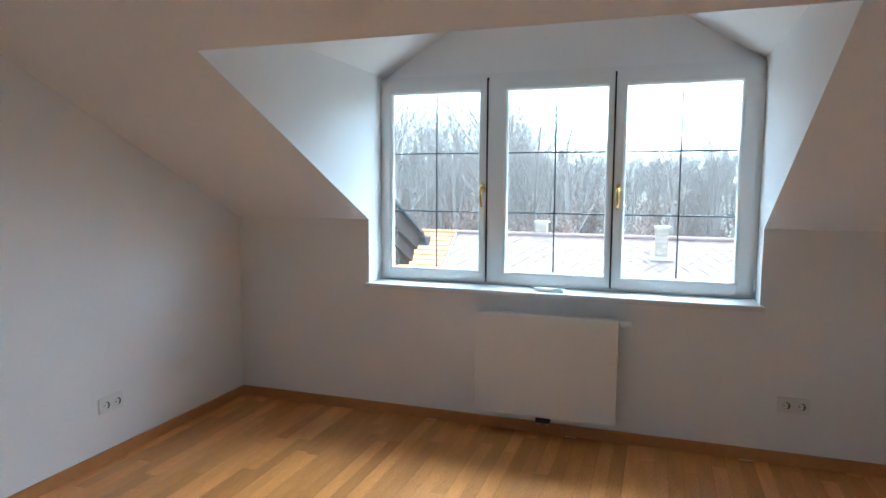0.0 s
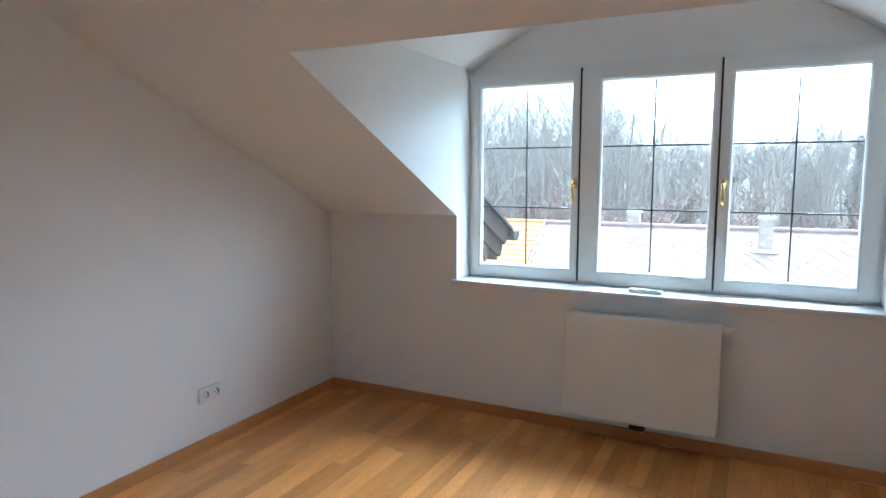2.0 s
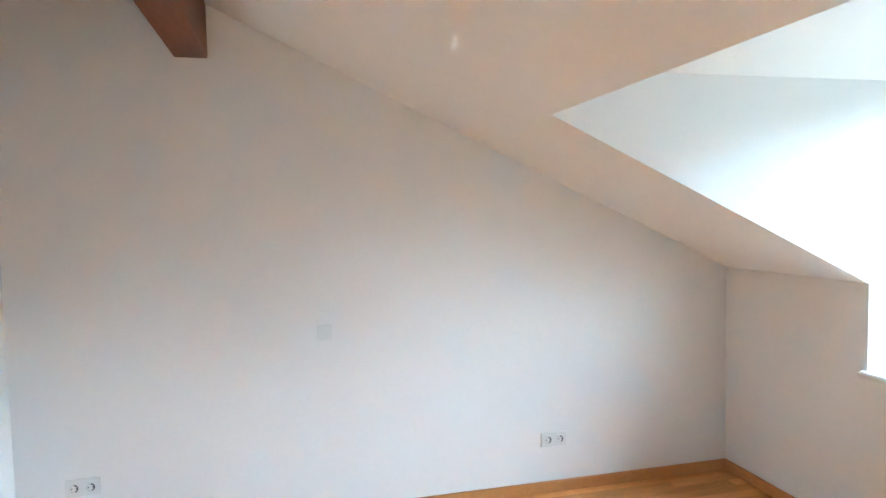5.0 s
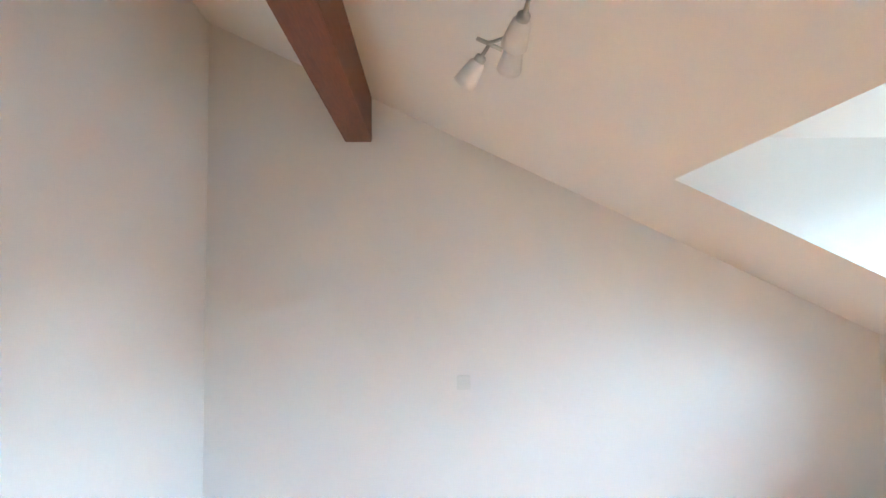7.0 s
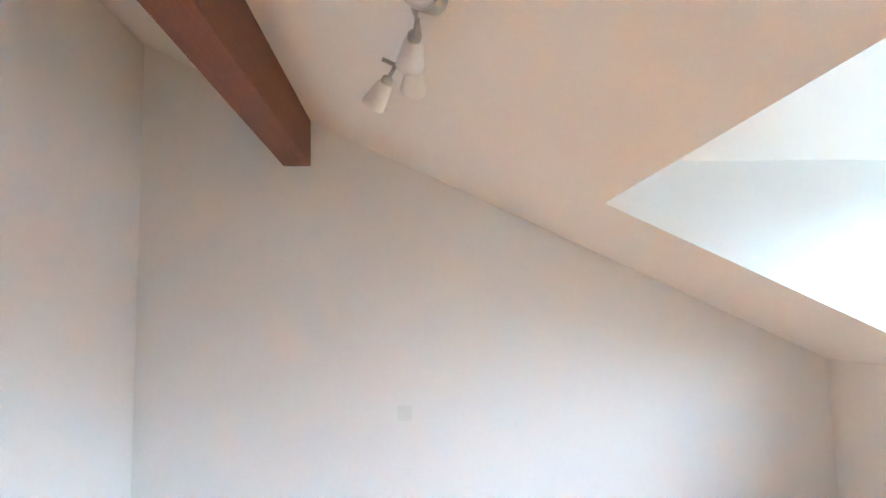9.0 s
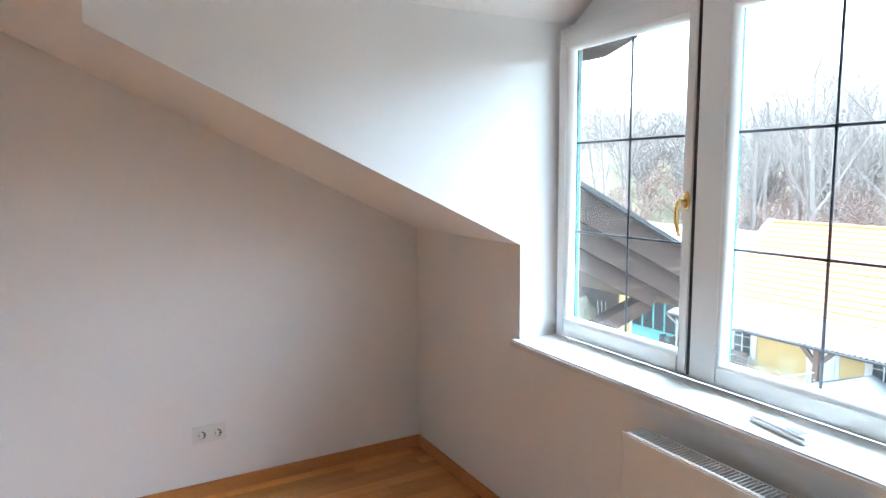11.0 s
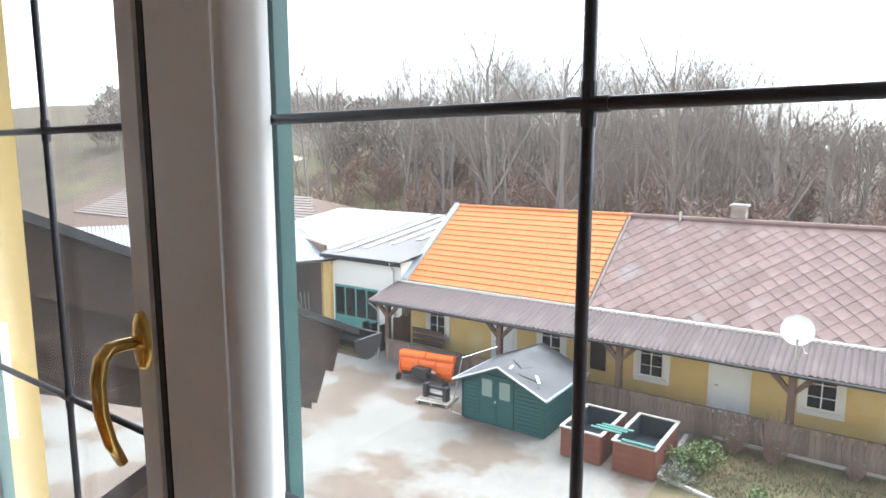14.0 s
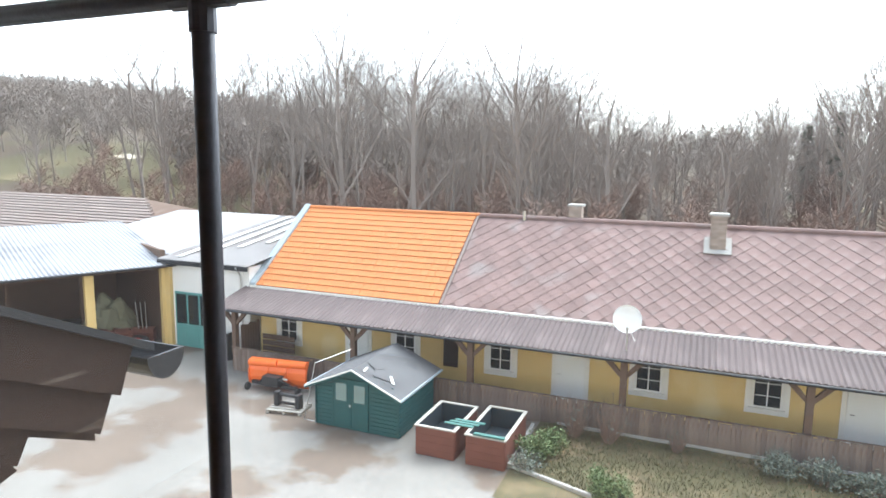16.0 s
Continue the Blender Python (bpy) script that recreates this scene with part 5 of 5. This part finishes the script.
def rise(x):
    """How tall the wood grows along its edge."""
    return 1.04 - 0.36 * math.exp(-((x - 1.5) / 8.0) ** 2) - (0.3 if x < -35 else 0)


# trees that stand out one by one along the edge of the wood
edge = [(-27, 47), (-22.5, 41), (-19.2, 44), (-15.5, 39), (-12.2, 43), (-9.0, 40), (-6.5, 44), (-3.2, 41), (0.2, 45), (3.0, 41.5), (6.2, 44), (9.4, 42), (12.5, 40), (16.2, 39), (20, 42),
        (-31, 55), (-34.5, 45), (-40, 52), (24, 44), (28, 40)]
for i, (x, y) in enumerate(edge):
    a, b = tree_meshes[i % 6]
    t = thing("bare_tree", "leafless grey-brown deciduous tree at the wood's edge", "tree", (x, y, ground_z(x, y) - 0.1), "trees at the wood's edge")
    t.rotation_euler = (0, 0, rngt.uniform(0, 6.28))
    k = rngt.uniform(0.9, 1.05) * rise(x)
    t.scale = (k, k, k)
    for nm, m_ in (("trunk", a), ("crown", b)):
        o = new(nm, m_)
        o.parent = t
# the wood behind, one mass
V, F, n0 = [], [], 0
for i in range(420):
    x, y = rngt.uniform(-72, 62), rngt.uniform(42, 96)
    if -75 < x < -34 - (y - 50) * 0.2 and y < 74 and rngt.random() < 0.45 or in_meadow(x, y):
        continue
    (va, fa), (vb, fb) = far_kinds[rngt.randrange(6)]
    c, s_, k = math.cos(i * 1.7), math.sin(i * 1.7), rngt.uniform(0.68, 0.98) * rise(x * 0.62)
    R_ = np.array(((c, -s_, 0), (s_, c, 0), (0, 0, 1))) * k
    for v, f in ((va, fa), (vb, fb)):
        V.append(v @ R_.T + np.array((x, y, ground_z(x, y) - 0.1)))
        F.append(f + n0)
        n0 += len(v)
wood = new("woodland", pydata("woodland", np.concatenate(V), np.concatenate(F), M_BARK))
tagged(wood, "dense leafless winter woodland behind the house", "woodland", kind="stuff")
# undergrowth
sg = limbs(5, 3.2, 0.9, (4, 3, 1, 0))
ub = tree_arrays(sg, 0, 4, 0.012, 2)
V, F, n0 = [], [], 0
for i in range(520):
    x, y = rngt.uniform(-60, 55), rngt.uniform(33, 66)
    if x < -26 and 38 < y and rngt.random() < 0.25:
        continue
    if x < -13.5 and y < 38.5 and x > -58 or in_meadow(x, y):
        continue
    c, s_, k = math.cos(i * 2.1), math.sin(i * 2.1), rngt.uniform(0.9, 2.0)
    R_ = np.array(((c, -s_, 0), (s_, c, 0), (0, 0, 1))) * k
    V.append(ub[0] @ R_.T + np.array((x, y, ground_z(x, y) - 0.2)))
    F.append(ub[1] + n0)
    n0 += len(ub[0])
tagged(new("undergrowth", pydata("undergrowth", np.concatenate(V), np.concatenate(F), M_BARK2)), "tangled reddish-brown undergrowth below the trees", "undergrowth", kind="stuff")


def conifer(at, h, seed):
    rg = random.Random(seed)
    t = thing("evergreen_tree", "dark evergreen tree among bare trees", "tree", at, "evergreens")
    part("trunk", rod(bmesh.new(), (0, 0, -0.3), (0, 0, h), h * 0.018, 0.02, 8), M_BARK, t)
    vs, fs = [], []
    for k in range(1500):
        z = h * rg.uniform(0.3, 1.0)
        rr = h * 0.2 * (1.05 - z / h) ** 0.8 * rg.uniform(0.3, 1) + 0.05
        a = rg.uniform(0, 6.283)
        c = Vector((rr * math.cos(a), rr * math.sin(a), z - rr * 0.25))
        u = Vector((math.cos(a), math.sin(a), rg.uniform(-0.5, 0.1))) * rg.uniform(0.15, 0.35)
        w = Vector((-math.sin(a), math.cos(a), rg.uniform(-0.3, 0.3))) * rg.uniform(0.06, 0.13)
        i = len(vs)
        vs += [c - u, c + w, c + u, c - w]
        fs.append((i, i + 1, i + 2, i + 3))
    o = new("crown", pydata("needles", np.array([tuple(v) for v in vs]), np.array(fs), M_EVER))
    o.parent = t


for i, (x, y) in enumerate(((10, 62), (13, 66), (17, 60), (22, 64), (26, 60))):
    conifer((x, y, ground_z(x, y)), 9 + (i % 3), 40 + i)
# brushwood over the far slope
V, F, n0 = [], [], 0
sb = tree_arrays(limbs(6, 3.4, 0.7, (3, 2, 1, 0)), 0, 4, 0.03, 2)
for i in range(900):
    y = rngt.uniform(56, 190)
    x = rngt.uniform(-1.75 * y - 20, -0.62 * y + 8) if i % 4 else rngt.uniform(-60, 70)
    if in_meadow(x, y):
        continue
    c, s_, k = math.cos(i * 2.3), math.sin(i * 2.3), rngt.uniform(1.4, 2.6)
    R_ = np.array(((c, -s_, 0), (s_, c, 0), (0, 0, 1))) * k
    V.append(sb[0] @ R_.T + np.array((x, y, ground_z(x, y) - 0.3)))
    F.append(sb[1] + n0)
    n0 += len(sb[0])
tagged(new("distant_wood", pydata("distant_wood", np.concatenate(V), np.concatenate(F), M_BARK)), "bare wood covering the far slope", "woodland", kind="stuff")
# far wooded ridge
bm = bmesh.new()
rows_ = []
for j in range(14):
    y = 95 + j * 14
    rows_.append([bm.verts.new((x * (1 + j * 0.05), y, -6 + (7.0 * min(1, j / 5)) + max(0, -x - 20) * 0.10 * min(1, j / 9) + 2.0 * noise.noise((x * 0.03, y * 0.03, 0)) + 1.2 * noise.noise((x * 0.35, y * 0.3, 5))))
                  for x in [-330 + 3.0 * i for i in range(200)]])
for a, b in zip(rows_, rows_[1:]):
    for i in range(199):
        bm.faces.new((a[i], a[i + 1], b[i + 1], b[i]))
setting("backdrop", bm, M_FARHILL, "distant wooded hill in winter brown", "hill")
glade = thing("meadow", "olive meadow at the foot of the hill", "meadow", kind="structure")
part("grass", sheet([-86 + 2 * i for i in range(24)], [50 + 2 * i for i in range(16)], 0.06), M_MEADOW, glade)
part("sand_patch", sheet([-71 + 0.6 * i for i in range(7)], [62 + 0.6 * i for i in range(5)], 0.12), M_SAND, glade, "bare cream-coloured sand patch")

# ---- pieces, last ----
# floor planks
pw, x, row = 0.0705, 0.0, 0
shared = {}
while x < XR - 0.01:
    w = min(pw, XR - x)
    y, k = YB - rng.uniform(0.0, 0.9), 0
    while y < 0:
        l = 0.98
        y0, y1 = max(YB, y), min(-0.0, y + l)
        if y1 - y0 > 0.03:
            key = (round(w, 3), round(y1 - y0, 2))
            if key not in shared:
                shared[key] = mesh_of(solid(-w / 2 + 0.0004, w / 2 - 0.0004, -(y1 - y0) / 2 + 0.0004, (y1 - y0) / 2 - 0.0004, -0.011, 0.0), M_OAK)
            piece("plank", shared[key], floor, (x + w / 2, (y0 + y1) / 2, 0))
        y += l
    x += pw
# orange tiles in courses, each a slightly lifted slab
slope_len = math.hypot(RY - EY, RZ - EZ)
tm = mesh_of(solid(-0.148, 0.148, -0.19, 0.19, -0.012, 0.022, 0.006), M_TILE)
rest = bmesh.new()
cnt = 0
for r in range(15):
    u = (r + 0.5) / 15
    for c in range(28):
        X = HX0 + 0.32 + 0.302 * c
        if X > -6.45:
            continue
        at = (X, EY + (RY - EY) * u, EZ + (RZ - EZ) * u + 0.02)
        if cnt < 300:
            piece("tile", tm, roof, at, (ang - 0.09, 0, 0))
            cnt += 1
        else:
            box(rest, -0.148, 0.148, -0.19, 0.19, -0.012, 0.022, Matrix.Translation(at) @ Matrix.Rotation(ang - 0.09, 4, "X"))
tagged(part("upper_tiles", rest, M_TILE, roof, "orange clay tiles"), kind="stuff")
# diamond slates
dm = mesh_of(solid(-0.2105, 0.2105, -0.2105, 0.2105, 0.0, 0.009, m=Matrix.Rotation(radians(45), 4, "Z")), M_SLATE)
stepx, stepy = 0.60, 0.30
cnt, vs, fs = 0, [], []
cube_f = ((0, 1, 3, 2), (4, 6, 7, 5), (0, 4, 5, 1), (2, 3, 7, 6), (0, 2, 6, 4), (1, 5, 7, 3))
for r in range(17):
    u = (0.2 + r * stepy) / slope_len
    if u > 0.985:
        break
    X = -6.25 + (stepx / 2 if r % 2 else 0)
    while X < HX1:
        at = Vector((X + rng.uniform(-0.008, 0.008), EY + (RY - EY) * u, EZ + (RZ - EZ) * u - 0.01 + rng.uniform(0, 0.004)))
        if -1.0 < X < 9.0 and cnt < 300:
            piece("slate", dm, roof, at, (ang - 0.045, 0, radians(rng.uniform(-1, 1))))
            cnt += 1
        else:
            m = Matrix.Translation(at) @ Matrix.Rotation(ang - 0.045, 4, "X") @ Matrix.Rotation(radians(45), 4, "Z")
            i = len(vs)
            vs += [tuple(m @ Vector((sx * 0.2105, sy * 0.2105, 0.009 * sz))) for sx in (-1, 1) for sy in (-1, 1) for sz in (0, 1)]
            fs += [tuple(i + k for k in q) for q in cube_f]
        X += stepx
sl = new("more_slates", pydata("slates", np.array(vs), np.array(fs), M_SLATE))
sl.parent = roof
tagged(sl, "pink diamond slates", kind="stuff")
